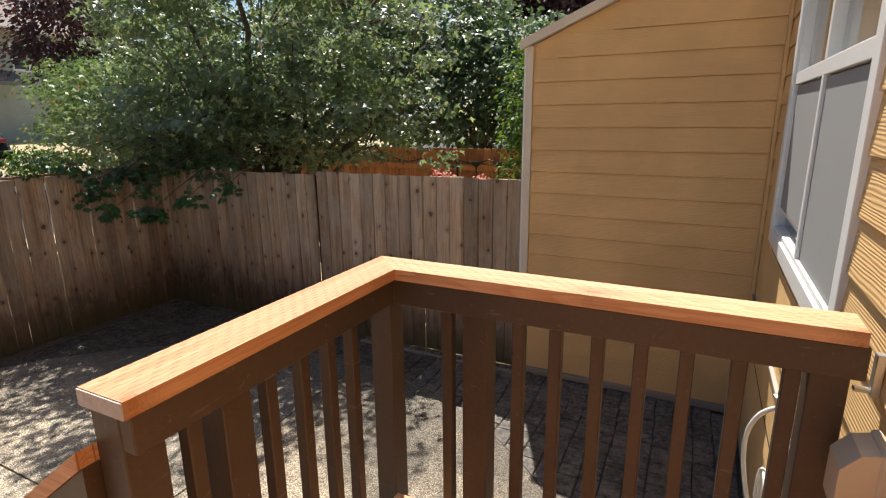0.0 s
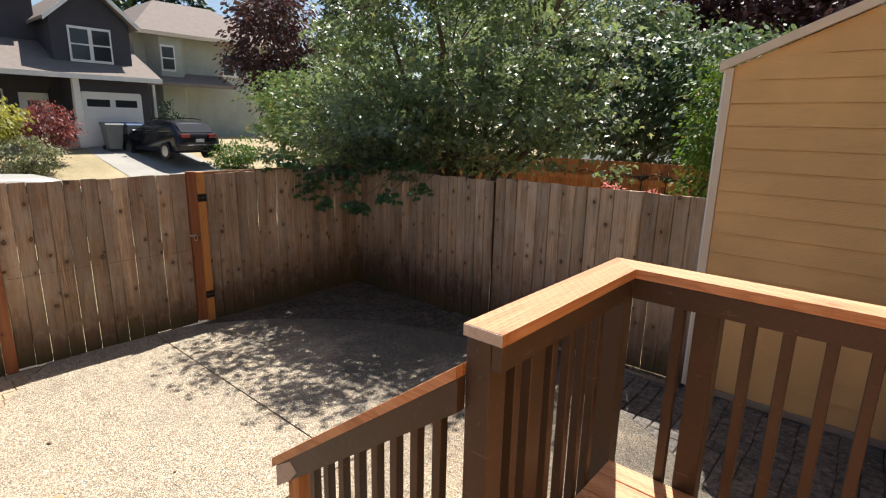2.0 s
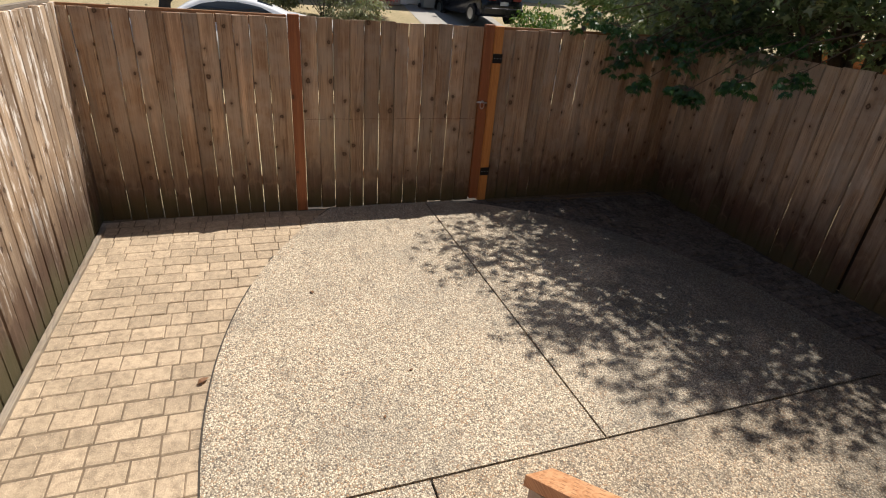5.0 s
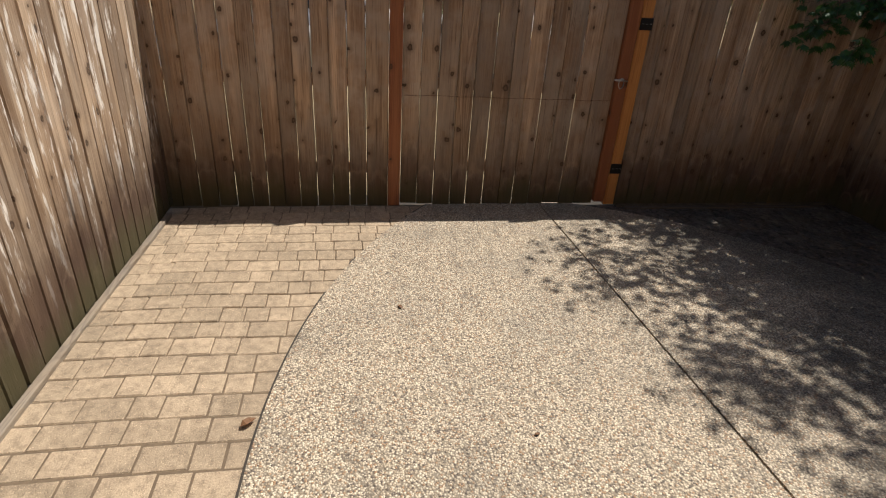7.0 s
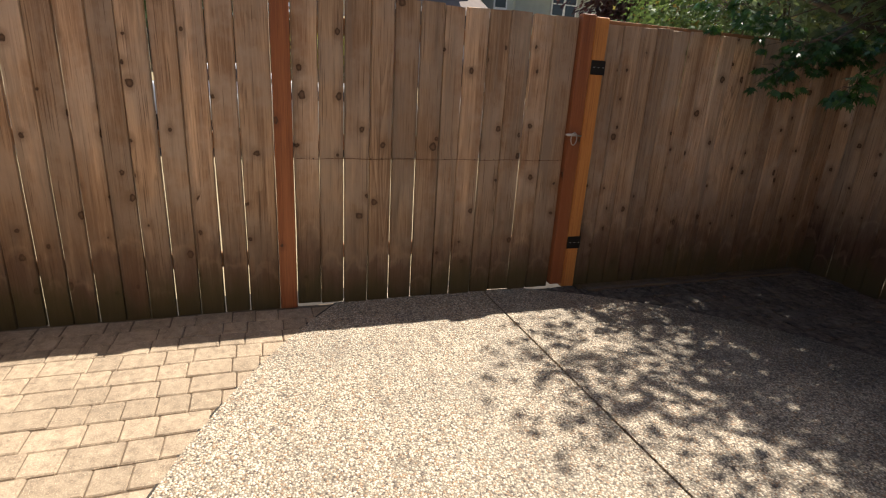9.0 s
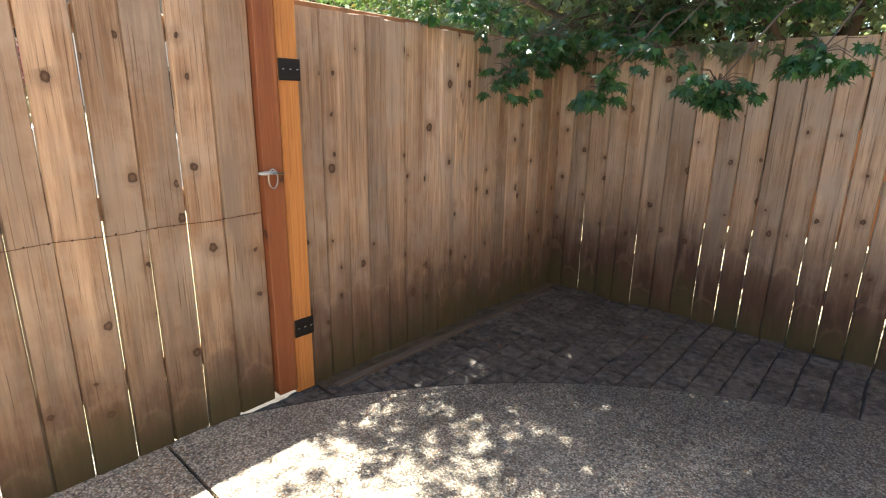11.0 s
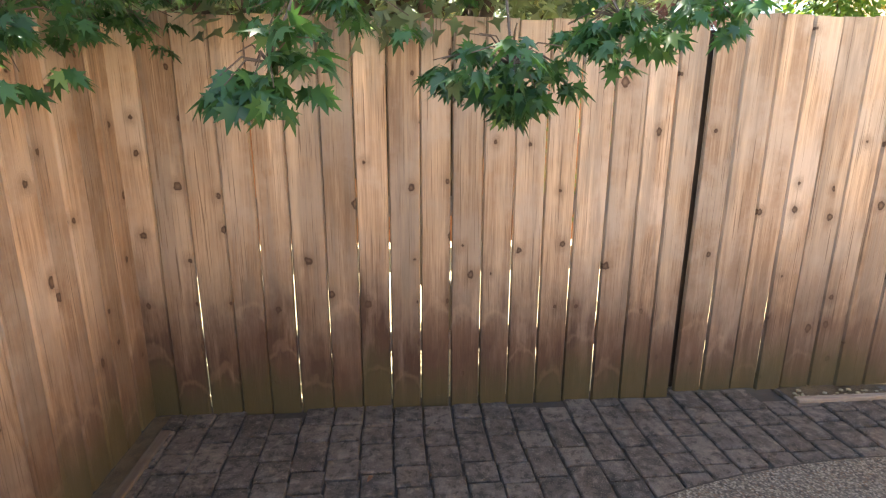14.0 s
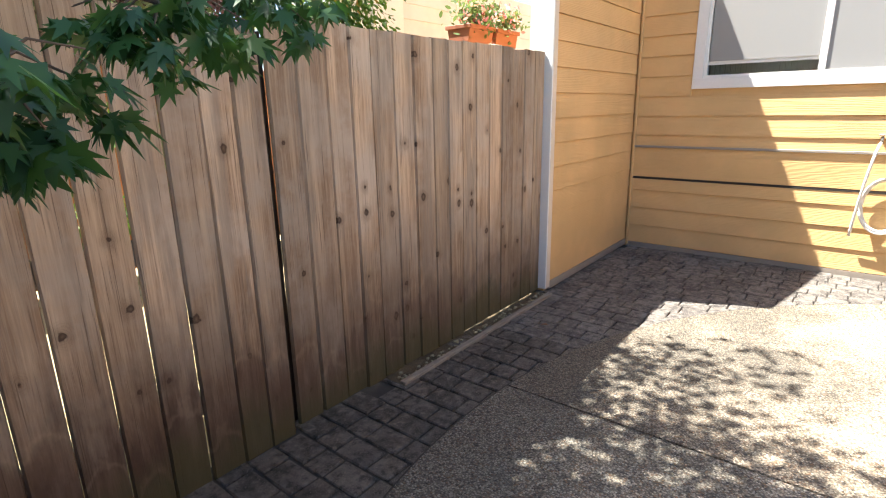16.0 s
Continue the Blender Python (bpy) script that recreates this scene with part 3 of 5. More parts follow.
# gate side, facing the yard along +x
front = thing("fence", (X_GATE, -0.8, 0), "weathered brown cedar board fence beside the gate", "fence", "yard fences")
boards_between(front, (-1.69, -1.57, -1.43, -1.29, -1.15, -1.025, -0.90, -0.767, -0.64, -0.50, -0.37, -0.235, -0.094, 0.084), (X_GATE - 0.019, 0, 0), (0, 1, 0), math.pi / 2, -0.012, (4, 9, 11), GATE_BOARDS)
rails(front, (X_GATE, Y_LEFT), (X_GATE, 0.08), 0.022, "y", (0.28, 0.98, 1.755))
part("post", box(X_GATE - 0.012, X_GATE + 0.03, 0.085, 0.185, 0.0, 1.855, 0.004), RED_POST, front, "red-brown stained post")
corner = thing("fence", (X_GATE, 3.4, 0), "weathered cedar board fence between gate and corner", "fence", "yard fences")
run_of_boards(corner, (X_GATE - 0.019, 2.175, 0), (0, 1, 0), 2.33, math.pi / 2, 0.02, 0.002, -0.027, meshes=GATE_BOARDS)
rails(corner, (X_GATE, 2.2), (X_GATE, Y_BACK), 0.022, "y", (0.28, 0.98, 1.755))
part("post", box(X_GATE - 0.03, X_GATE + 0.028, 2.075, 2.175, 0.0, 1.85, 0.004), NEW_POST, corner, "fresh orange cedar post")

gate = thing("gate", (X_GATE, 1.1, 0), "wide weathered cedar board gate, closed, with a chain latch", "gate")
boards_between(gate, (0.19, 0.335, 0.478, 0.63, 0.77, 0.922, 1.068, 1.20, 1.352, 1.495, 1.645, 1.79, 1.972), (X_GATE - 0.019, 0, 0), (0, 1, 0), math.pi / 2, 0.006, (2, 4, 8), GATE_BOARDS)
rails(gate, (X_GATE, 0.2), (X_GATE, 1.95), 0.022, "y", (0.30, 0.98, 1.62))
part("stile", box(X_GATE - 0.02, X_GATE + 0.036, 1.972, 2.068, 0.03, 1.86, 0.004), RED_POST, gate, "red-brown stained gate stile")
for z in (0.344, 1.545):
    hinge = part("hinge", box(X_GATE + 0.028, X_GATE + 0.036, 2.076, 2.182, z - 0.045, z + 0.045, 0.002), BLACK, gate, "black strap hinge")
    for dy in (0.02, 0.055, 0.09):
        part("screw", lathe([(0.006, 0), (0.005, 0.003)], (X_GATE + 0.0365, 2.076 + dy, z), 8), STEEL, hinge)
latch = part("latch", box(X_GATE + 0.036, X_GATE + 0.044, 1.955, 2.03, 1.10, 1.118, 0.002), STEEL, gate, "steel latch with a hanging link")
ring = [(X_GATE + 0.052, 2.005 + 0.022 * math.cos(a), 1.085 + 0.042 * math.sin(a)) for a in np.linspace(0, math.tau, 18)]
part("link", tube(ring, 0.0035, 6), STEEL, latch, smooth=True)
part("bolt", tube([(X_GATE + 0.05, 1.94, 1.112), (X_GATE + 0.05, 2.06, 1.104)], 0.006, 8), STEEL, latch, smooth=True)
nail_line = thing("nail_row", (X_GATE, 1.0, 1.02), "faint row of rusty nail heads across the gate", "nails", "", "stuff")
b = bmesh.new()
for k in range(26):
    y = 0.23 + k * 0.068
    box(X_GATE + 0.0, X_GATE + 0.0025, y - 0.003, y + 0.003, 0.929, 0.935, 0, b)
part("nails", b, BLACK, nail_line)

wire = thing("wire", (X_GATE, 1.05, 0.932), "thin rusty wire stretched across the gate boards", "wire")
part("strand", tube([(X_GATE + 0.008, 0.2 + 0.11 * k, 0.932 - 0.004 * math.sin(k * 1.9)) for k in range(17)], 0.0014, 5), RUST, wire)

# back fence, facing the yard along -y
back = thing("fence", (-3.3, Y_BACK, 0), "sunless weathered cedar board fence along the back", "fence", "yard fences")
boards_between(back, (-5.82, -5.685, -5.54, -5.39, -5.25, -5.11, -4.955, -4.81, -4.665, -4.52, -4.38, -4.235, -4.09, -3.945, -3.80, -3.65, -3.50, -3.36, -3.232), (0, Y_BACK + 0.019, 0), (1, 0, 0), 0.0, -0.03, (8, 9, 10, 11, 12, 13, 15))
boards_between(back, (-3.205, -3.06, -2.90, -2.76, -2.62, -2.46, -2.31, -2.15, -2.01, -1.87, -1.72, -1.57, -1.42, -1.27, -1.12, -0.98, -0.833), (0, Y_BACK + 0.019, 0), (1, 0, 0), 0.0, 0.01)
for a, c in (((X_GATE, Y_BACK), (-3.27, Y_BACK)), ((-3.165, Y_BACK), (-0.82, Y_BACK))):
    rails(back, a, c, 0.022, "x", (0.28, 0.95, 1.62))
for x in (-5.7, -3.22, -0.9):
    off = 0.062
    # Post colour carries the shade seen through the open seam.
    part("post", box(x - 0.045, x + 0.045, Y_BACK + off, Y_BACK + off + 0.088, 0.0, 1.78, 0.004), SHADE_WOOD, back)

# near side fence, facing +y
side = thing("fence", (-2.4, Y_LEFT, 0), "sun-bleached cedar board fence along the paver strip", "fence", "yard fences")
run_of_boards(side, (X_GATE - 0.06, Y_LEFT - 0.019, 0), (1, 0, 0), 6.86, math.pi, 0.02, 0.002, meshes=BLEACHED)
for z in (0.28, 0.98, 1.78):
    part("rail", box(X_GATE, 1.0, Y_LEFT - 0.06, Y_LEFT - 0.022, z, z + 0.089, 0.003), STRIP, side)

# edging timbers on the ground
alone("leaf_litter", box(X_GATE + 0.002, -5.725, 2.2, 4.49, -0.05, -0.003), LITTER, "dry leaf litter and soil at the foot of the corner fence", "litter", "structure")
alone("edging_board", box(-5.72, -5.672, 2.25, 4.36, -0.02, 0.006, 0.004), STRIP_Y, "rotting timber edging at the foot of the fence", "edging", "structure")
alone("edging_board", box(-2.62, -0.85, 4.36, 4.40, -0.02, 0.014, 0.004), STRIP, "weathered timber edging below the back fence", "edging", "structure")
alone("edging_board", box(-5.6, 0.9, Y_LEFT + 0.006, Y_LEFT + 0.045, -0.02, 0.02, 0.004), STRIP, "pale timber edging below the side fence", "edging", "structure")
alone("leaf_litter", box(-2.62, -0.85, 4.402, 4.62, -0.05, -0.004), LITTER, "dry leaf litter in the gap below the back fence", "litter", "structure")


# ---- the ochre house ----
EXPO = 0.187


def courses(parent, z0, z1, length_of, axis, plane, sign, skip=()):
    """Lap siding: each course a wedge, proud at its lower edge."""
    n = int(math.ceil((z1 - z0) / EXPO))
    for k in range(n):
        a, c = z0 + k * EXPO, z0 + (k + 1) * EXPO
        for s0, s1 in length_of(a, c):
            wedge = [(plane, a + 0.005), (plane + sign * 0.019, a + 0.005), (plane + sign * 0.007, c), (plane, c)]
            b2 = bmesh.new()
            lo = [b2.verts.new((u, s0, v) if axis == "y" else (s0, u, v)) for u, v in wedge]
            hi = [b2.verts.new((u, s1, v) if axis == "y" else (s1, u, v)) for u, v in wedge]
            for i in range(4):
                b2.faces.new((lo[i], lo[(i + 1) % 4], hi[(i + 1) % 4], hi[i]))
            b2.faces.new(lo[::-1])
            b2.faces.new(hi)
            bmesh.ops.recalc_face_normals(b2, faces=b2.faces)
            part("siding_board", b2, SIDING, parent)


WIN_Y0, WIN_Y1, WIN_Z0, WIN_Z1 = 2.03, 3.84, 1.68, 3.26
TRIMW = 0.09
wall = thing("wall_house", (X_HOUSE, 1.0, 0), "ochre lap-sided house wall", "wall", "", "structure")
DOOR_Y0, DOOR_Y1, DECK_Z = -1.35, -0.40, 0.98
b = box(X_HOUSE + 0.012, X_HOUSE + 0.16, -4.0, WIN_Y0 - 0.001, -0.1, 5.6)
box(X_HOUSE + 0.012, X_HOUSE + 0.16, WIN_Y1 + 0.001, Y_GABLE + 0.1, -0.1, 5.6, 0, b)
box(X_HOUSE + 0.012, X_HOUSE + 0.16, WIN_Y0, WIN_Y1, -0.1, WIN_Z0 - 0.001, 0, b)
box(X_HOUSE + 0.012, X_HOUSE + 0.16, WIN_Y0, WIN_Y1, WIN_Z1 + 0.001, 5.6, 0, b)
part("wall_core", b, SIDING, wall)


def house_spans(a, c):
    if c > WIN_Z0 - TRIMW - 0.01 and a < WIN_Z1 + TRIMW:
        return [(-4.0, WIN_Y0 - TRIMW), (WIN_Y1 + TRIMW, Y_GABLE - 0.02)]
    if 0.70 < (a + c) / 2 < 1.03:
        return []
    return [(-4.0, Y_GABLE - 0.02)]


courses(wall, 0.03, 5.4, house_spans, "y", X_HOUSE + 0.012, -1)
part("band_board", box(X_HOUSE - 0.006, X_HOUSE + 0.012, 1.46, Y_GABLE - 0.02, 0.735, 1.03, 0.003), SIDING, wall)
part("flashing", box(X_HOUSE - 0.022, X_HOUSE + 0.012, 1.46, Y_GABLE - 0.02, 1.031, 1.052, 0.002), FLASH, wall, "grey metal flashing")
# Solid near-black strip, painted for the shade in the seam below the band.
part("gap", box(X_HOUSE - 0.004, X_HOUSE + 0.012, 1.46, Y_GABLE - 0.02, 0.712, 0.734), GAP_SHADE, wall)
part("foundation", box(X_HOUSE - 0.012, X_HOUSE + 0.012, -4.0, Y_GABLE - 0.02, -0.06, 0.028), FLASH, wall)
part("corner_bead", box(X_HOUSE - 0.03, X_HOUSE - 0.004, Y_GABLE - 0.034, Y_GABLE - 0.014, 0.0, 4.3, 0.003), SIDING, wall)

window = thing("window_1", (X_HOUSE, 2.93, WIN_Z0), "white-framed sliding window with grey insect screens", "window", "", "structure")
for nm, dims in (("sill", (WIN_Y0 - TRIMW, WIN_Y1 + TRIMW, WIN_Z0 - TRIMW, WIN_Z0)), ("head_trim", (WIN_Y0 - TRIMW, WIN_Y1 + TRIMW, WIN_Z1, WIN_Z1 + TRIMW)),
                 ("side_trim", (WIN_Y0 - TRIMW, WIN_Y0, WIN_Z0, WIN_Z1)), ("side_trim", (WIN_Y1, WIN_Y1 + TRIMW, WIN_Z0, WIN_Z1))):
    part(nm, box(X_HOUSE - 0.02, X_HOUSE + 0.012, *dims, 0.003), WHITE, window)
for y0, y1, z0, z1 in ((WIN_Y0, WIN_Y1, WIN_Z0, WIN_Z0 + 0.03), (WIN_Y0, WIN_Y1, WIN_Z1 - 0.03, WIN_Z1), (WIN_Y0, WIN_Y0 + 0.03, WIN_Z0 + 0.03, WIN_Z1 - 0.03),
                       (WIN_Y1 - 0.03, WIN_Y1, WIN_Z0 + 0.03, WIN_Z1 - 0.03), (WIN_Y0 + 0.03, WIN_Y1 - 0.03, 2.57, 2.64), (2.905, 2.955, WIN_Z0 + 0.03, 2.57), (2.905, 2.955, 2.64, WIN_Z1 - 0.03)):
    part("window_frame", box(X_HOUSE - 0.006, X_HOUSE + 0.07, y0, y1, z0, z1, 0.003), WHITE, window)
for y0, y1 in ((WIN_Y0 + 0.03, 2.905), (2.955, WIN_Y1 - 0.03)):
    for z0, z1 in ((WIN_Z0 + 0.03, 2.57), (2.64, WIN_Z1 - 0.03)):
        pane = part("pane", box(X_HOUSE + 0.045, X_HOUSE + 0.050, y0, y1, z0, z1), PANE, window)
        pane.visible_shadow = False
    part("sash_bar", box(X_HOUSE + 0.018, X_HOUSE + 0.04, y0, y1, WIN_Z0 + 0.12, WIN_Z0 + 0.15), WHITE, window)
part("insect_screen", box(X_HOUSE + 0.008, X_HOUSE + 0.011, 2.06, 2.905, WIN_Z0 + 0.03, 2.56), SCREEN, window, "grey mesh insect screen")
part("insect_screen", box(X_HOUSE + 0.008, X_HOUSE + 0.011, 2.955, 3.80, WIN_Z0 + 0.15, 2.56), SCREEN, window, "grey mesh insect screen")
b = bmesh.new()
for k in range(40):
    y = 2.95 + 0.022 * k
    box(X_HOUSE + 0.19 + 0.02 * (k % 2), X_HOUSE + 0.205 + 0.02 * (k % 2), y, y + 0.021, 1.5, 3.4, 0, b)
alone("curtain", b, CURTAIN, "pale pleated curtain hanging behind the window", "curtain")
b = box(X_HOUSE + 0.16, X_HOUSE + 3.0, 1.0, 1.05, 0.98, 3.5)
box(X_HOUSE + 0.16, X_HOUSE + 3.0, 4.4, 4.45, 0.98, 3.5, 0, b)
box(X_HOUSE + 3.0, X_HOUSE + 3.05, 1.0, 4.45, 0.98, 3.5, 0, b)
box(X_HOUSE + 0.16, X_HOUSE + 3.05, 1.0, 4.45, 0.94, 0.98, 0, b)
box(X_HOUSE + 0.16, X_HOUSE + 3.05, 1.0, 4.45, 3.5, 3.55, 0, b)
alone("wall_room", b, ROOM, "dim plain room behind the window", "wall", "structure")

# gable wing
GX0, GZ0, PITCH = -0.80, 2.96, 0.42
gable = thing("wall_gable", (0.1, Y_GABLE, 0), "shaded ochre lap-sided gable wall", "wall", "", "structure")
top_at = lambda x: GZ0 + PITCH * (x - GX0)
part("wall_core", prism([(GX0, -0.1), (X_HOUSE + 3.2, -0.1), (X_HOUSE + 3.2, top_at(X_HOUSE + 3.2)), (GX0, GZ0)], 1, Y_GABLE + 0.012, Y_GABLE + 0.16), SIDING, gable)


def gable_spans(a, c):
    x0 = GX0 + 0.05 if c < GZ0 else GX0 + (c - GZ0) / PITCH + 0.02
    return [(x0, X_HOUSE - 0.032)] if x0 < X_HOUSE - 0.1 else []


courses(gable, 0.06, 3.72, gable_spans, "x", Y_GABLE + 0.012, -1)
part("corner_trim", box(GX0 - 0.012, GX0 + 0.048, Y_GABLE - 0.02, Y_GABLE + 0.012, 0.02, GZ0 + 0.01, 0.003), TRIM, gable, "cream corner board")
part("corner_trim", box(GX0 - 0.03, GX0 - 0.012, Y_GABLE - 0.02, Y_GABLE + 0.17, 0.02, GZ0, 0.003), WHITE, gable, "cream corner board")
part("base_trim", box(GX0 + 0.05, X_HOUSE - 0.032, Y_GABLE - 0.016, Y_GABLE + 0.012, 0.0, 0.058, 0.003), FLASH, gable)
part("rake_board", prism([(GX0 - 0.06, GZ0 - 0.015), (X_HOUSE, top_at(X_HOUSE) + 0.0), (X_HOUSE, top_at(X_HOUSE) + 0.075), (GX0 - 0.06, GZ0 + 0.06)], 1, Y_GABLE - 0.05, Y_GABLE + 0.0), TRIM, gable, "cream rake board")
part("roof", prism([(GX0 - 0.05, GZ0 + 0.045), (X_HOUSE + 3.2, top_at(X_HOUSE + 3.2) + 0.077), (X_HOUSE + 3.2, top_at(X_HOUSE + 3.2) + 0.095), (GX0 - 0.05, GZ0 + 0.07)], 1, Y_GABLE + 0.002, Y_GABLE + 0.3), ROOF, gable)

# ---- deck, railings and stairs ----
deck = thing("deck", (0.35, 0.2, 0), "raised deck with new cedar boards and brown framing", "deck", "", "structure")
DX0 = -0.33
y = -2.3
while y < 1.40:
    part("deck_board", box(DX0, X_HOUSE - 0.03, y, min(y + 0.138, 1.415), DECK_Z - 0.036, DECK_Z, 0.003), CAP_X, deck)
    y += 0.144
part("rim_joist", box(DX0 - 0.005, DX0 + 0.033, -2.3, 1.418, DECK_Z - 0.24, DECK_Z - 0.038), BROWN, deck)
part("rim_joist", box(DX0 + 0.033, X_HOUSE - 0.03, 1.38, 1.418, DECK_Z - 0.24, DECK_Z - 0.038), BROWN, deck)
for px, py in ((-0.2, 1.25), (0.9, 1.25), (-0.2, -0.6), (-0.2, -2.2)):
    part("deck_post", box(px - 0.045, px + 0.045, py - 0.045, py + 0.045, -0.02, DECK_Z - 0.038, 0.003), BROWN, deck)

CAP0, CAP1 = 1.865, 1.903
LOW_RAIL = 0.82


def stick(parent, x0, x1, y0, y1, z0, z1, name="baluster", material=BROWN):
    return part(name, box(x0, x1, y0, y1, z0, z1, 0.003), material, parent)


railing = thing("railing", (-0.36, 0.95, DECK_Z), "brown painted railing beside the stairs with a fresh cedar cap", "railing", "deck railings")
part("cap", prism([(-0.425, 0.425), (-0.287, 0.425), (-0.287, 1.375), (-0.425, 1.511)], 2, CAP0, CAP1), CAP_Y, railing, "fresh cedar cap")
part("end_grain", box(-0.424, -0.288, 0.4215, 0.4248, CAP0 + 0.001, CAP1 - 0.002), END, railing, "weathered grey end grain")
part("top_rail", box(-0.335, -0.297, 0.44, 1.378, 1.776, CAP0 - 0.001, 0.003), BROWN, railing)
stick(railing, -0.425, -0.337, 0.44, 0.528, LOW_RAIL, CAP0 - 0.001, "post")
stick(railing, -0.425, -0.337, 0.675, 0.763, LOW_RAIL, CAP0 - 0.001, "post")
stick(railing, -0.425, -0.337, 1.42, 1.508, 0.0, CAP0 - 0.001, "post")
for y in (0.60, 0.835, 0.965, 1.085, 1.205):
    stick(railing, -0.376, -0.338, y - 0.019, y + 0.019, LOW_RAIL, CAP0 - 0.05)
rail_b = thing("railing", (0.35, 1.44, DECK_Z), "brown painted railing running to the house with a fresh cedar cap", "railing", "deck railings")
part("cap", prism([(-0.425, 1.512), (-0.2865, 1.3745), (1.01, 1.3745), (1.01, 1.512)], 2, CAP0, CAP1), CAP_X, rail_b, "fresh cedar cap")
part("top_rail", box(-0.295, 1.02, 1.38, 1.418, 1.776, CAP0 - 0.001, 0.003), BROWN, rail_b)
stick(rail_b, -0.055, 0.035, 1.42, 1.508, 0.0, CAP0 - 0.001, "post")
stick(rail_b, 0.915, 1.0, 1.42, 1.508, LOW_RAIL, CAP0 - 0.001, "post")
for x in (-0.115, 0.14, 0.26, 0.388, 0.511, 0.632, 0.76, 0.88):
    stick(rail_b, x - 0.0195, x + 0.0195, 1.42, 1.458, LOW_RAIL, CAP0 - 0.05)
rail_c = thing("railing", (-0.36, -1.4, DECK_Z), "brown painted railing across the stair opening with a fresh cedar cap", "railing", "deck railings")
part("cap", prism([(-0.425, -2.3), (-0.287, -2.3), (-0.287, -0.56), (-0.425, -0.56)], 2, CAP0, CAP1), CAP_Y, rail_c, "fresh cedar cap")
part("top_rail", box(-0.335, -0.297, -2.3, -0.575, 1.776, CAP0 - 0.001, 0.003), BROWN, rail_c)
for y in (-0.66, -2.25):
    stick(rail_c, -0.425, -0.337, y, y + 0.088, LOW_RAIL, CAP0 - 0.001, "post")
for k in range(12):
    y = -2.08 + k * 0.112
    stick(rail_c, -0.376, -0.338, y - 0.019, y + 0.019, LOW_RAIL, CAP0 - 0.05)

stairs = thing("stairs", (-0.95, -0.05, 0), "brown painted deck stairs with cedar treads", "stairs", "", "structure")
for k in range(4):
    z, x1 = DECK_Z - 0.196 * (k + 1), -0.34 - 0.265 * k
    for j in range(2):
        part("tread", box(x1 - 0.285 + j * 0.146, x1 - 0.145 + j * 0.146, -0.55, 0.40, z - 0.036, z, 0.003), CAP_Y, stairs)
    part("riser", box(x1 - 0.018, x1 - 0.001, -0.55, 0.40, z + 0.001, z + 0.155), BROWN, stairs)
for y in (-0.59, 0.402):
    part("stringer", prism([(-0.34, DECK_Z - 0.04), (-1.42, 0.16), (-1.42, 0.0), (-1.25, 0.0), (-0.34, 0.68)], 1, y, y + 0.038), BROWN, stairs)
SLOPE = (1.812 - 0.955) / (1.5 - 0.375)
zt = lambda x: 1.812 + SLOPE * (x + 0.375)
rail_d = thing("stair_railing", (-0.95, 0.45, 0), "sloping brown stair railing with a fresh cedar cap", "railing")
part("cap", prism([(-0.43, zt(-0.43) - 0.04), (-0.43, zt(-0.43)), (-1.5, zt(-1.5)), (-1.5, zt(-1.5) - 0.046)], 1, 0.40, 0.49), CAP_X, rail_d, "fresh cedar cap")
part("top_rail", prism([(-0.43, zt(-0.43) - 0.155), (-0.43, zt(-0.43) - 0.042), (-1.475, zt(-1.475) - 0.042), (-1.475, zt(-1.475) - 0.155)], 1, 0.408, 0.446), BROWN, rail_d)
part("bare_end", prism([(-1.4765, zt(-1.475) - 0.156), (-1.4765, zt(-1.475) - 0.05), (-1.36, zt(-1.36) - 0.06), (-1.31, zt(-1.31) - 0.13), (-1.37, zt(-1.37) - 0.154)], 1, 0.4055, 0.4085), END, rail_d, "bare weathered grey wood where the paint has peeled")
part("newel_post", box(-1.45, -1.362, 0.447, 0.535, 0.0, zt(-1.40) - 0.07, 0.003), NEW_POST, rail_d, "fresh orange cedar post")
for k in range(8):
    x = -0.545 - k * 0.102
    stick(rail_d, x - 0.019, x + 0.019, 0.448, 0.486, DECK_Z + SLOPE * (x + 0.33) - 0.16, zt(x) - 0.06)

# ---- fittings on the house wall ----
outlet = thing("outlet_box", (X_HOUSE, 1.32, 1.56), "beige weatherproof outlet cover on the wall", "outlet")
part("backplate", box(X_HOUSE - 0.028, X_HOUSE - 0.004, 1.255, 1.375, 1.455, 1.665, 0.006), BEIGE, outlet)
part("lid", prism([(X_HOUSE - 0.028, 1.465), (X_HOUSE - 0.028, 1.655), (X_HOUSE - 0.065, 1.645), (X_HOUSE - 0.10, 1.60), (X_HOUSE - 0.10, 1.485)], 1, 1.262, 1.368), BEIGE, outlet)
bracket = thing("hook_bracket", (X_HOUSE, 1.44, 1.77), "small galvanised bracket screwed to the wall", "bracket")
part("plate", box(X_HOUSE - 0.026, X_HOUSE - 0.006, 1.43, 1.455, 1.72, 1.83, 0.002), STEEL, bracket)
part("arm", box(X_HOUSE - 0.06, X_HOUSE - 0.026, 1.432, 1.453, 1.725, 1.735, 0.002), STEEL, bracket)
hose = thing("garden_hose", (X_HOUSE, 2.35, 0.5), "coiled white garden hose hanging on the house wall", "hose")
pts = [(X_HOUSE - 0.04 - 0.012 * (k // 26), 2.36 + (0.14 + 0.006 * (k // 26)) * math.cos(k * math.tau / 26), 0.62 + (0.21 + 0.006 * (k // 26)) * math.sin(k * math.tau / 26)) for k in range(26 * 4)]
part("coil", tube(pts, 0.009, 6), HOSE, hose, smooth=True)
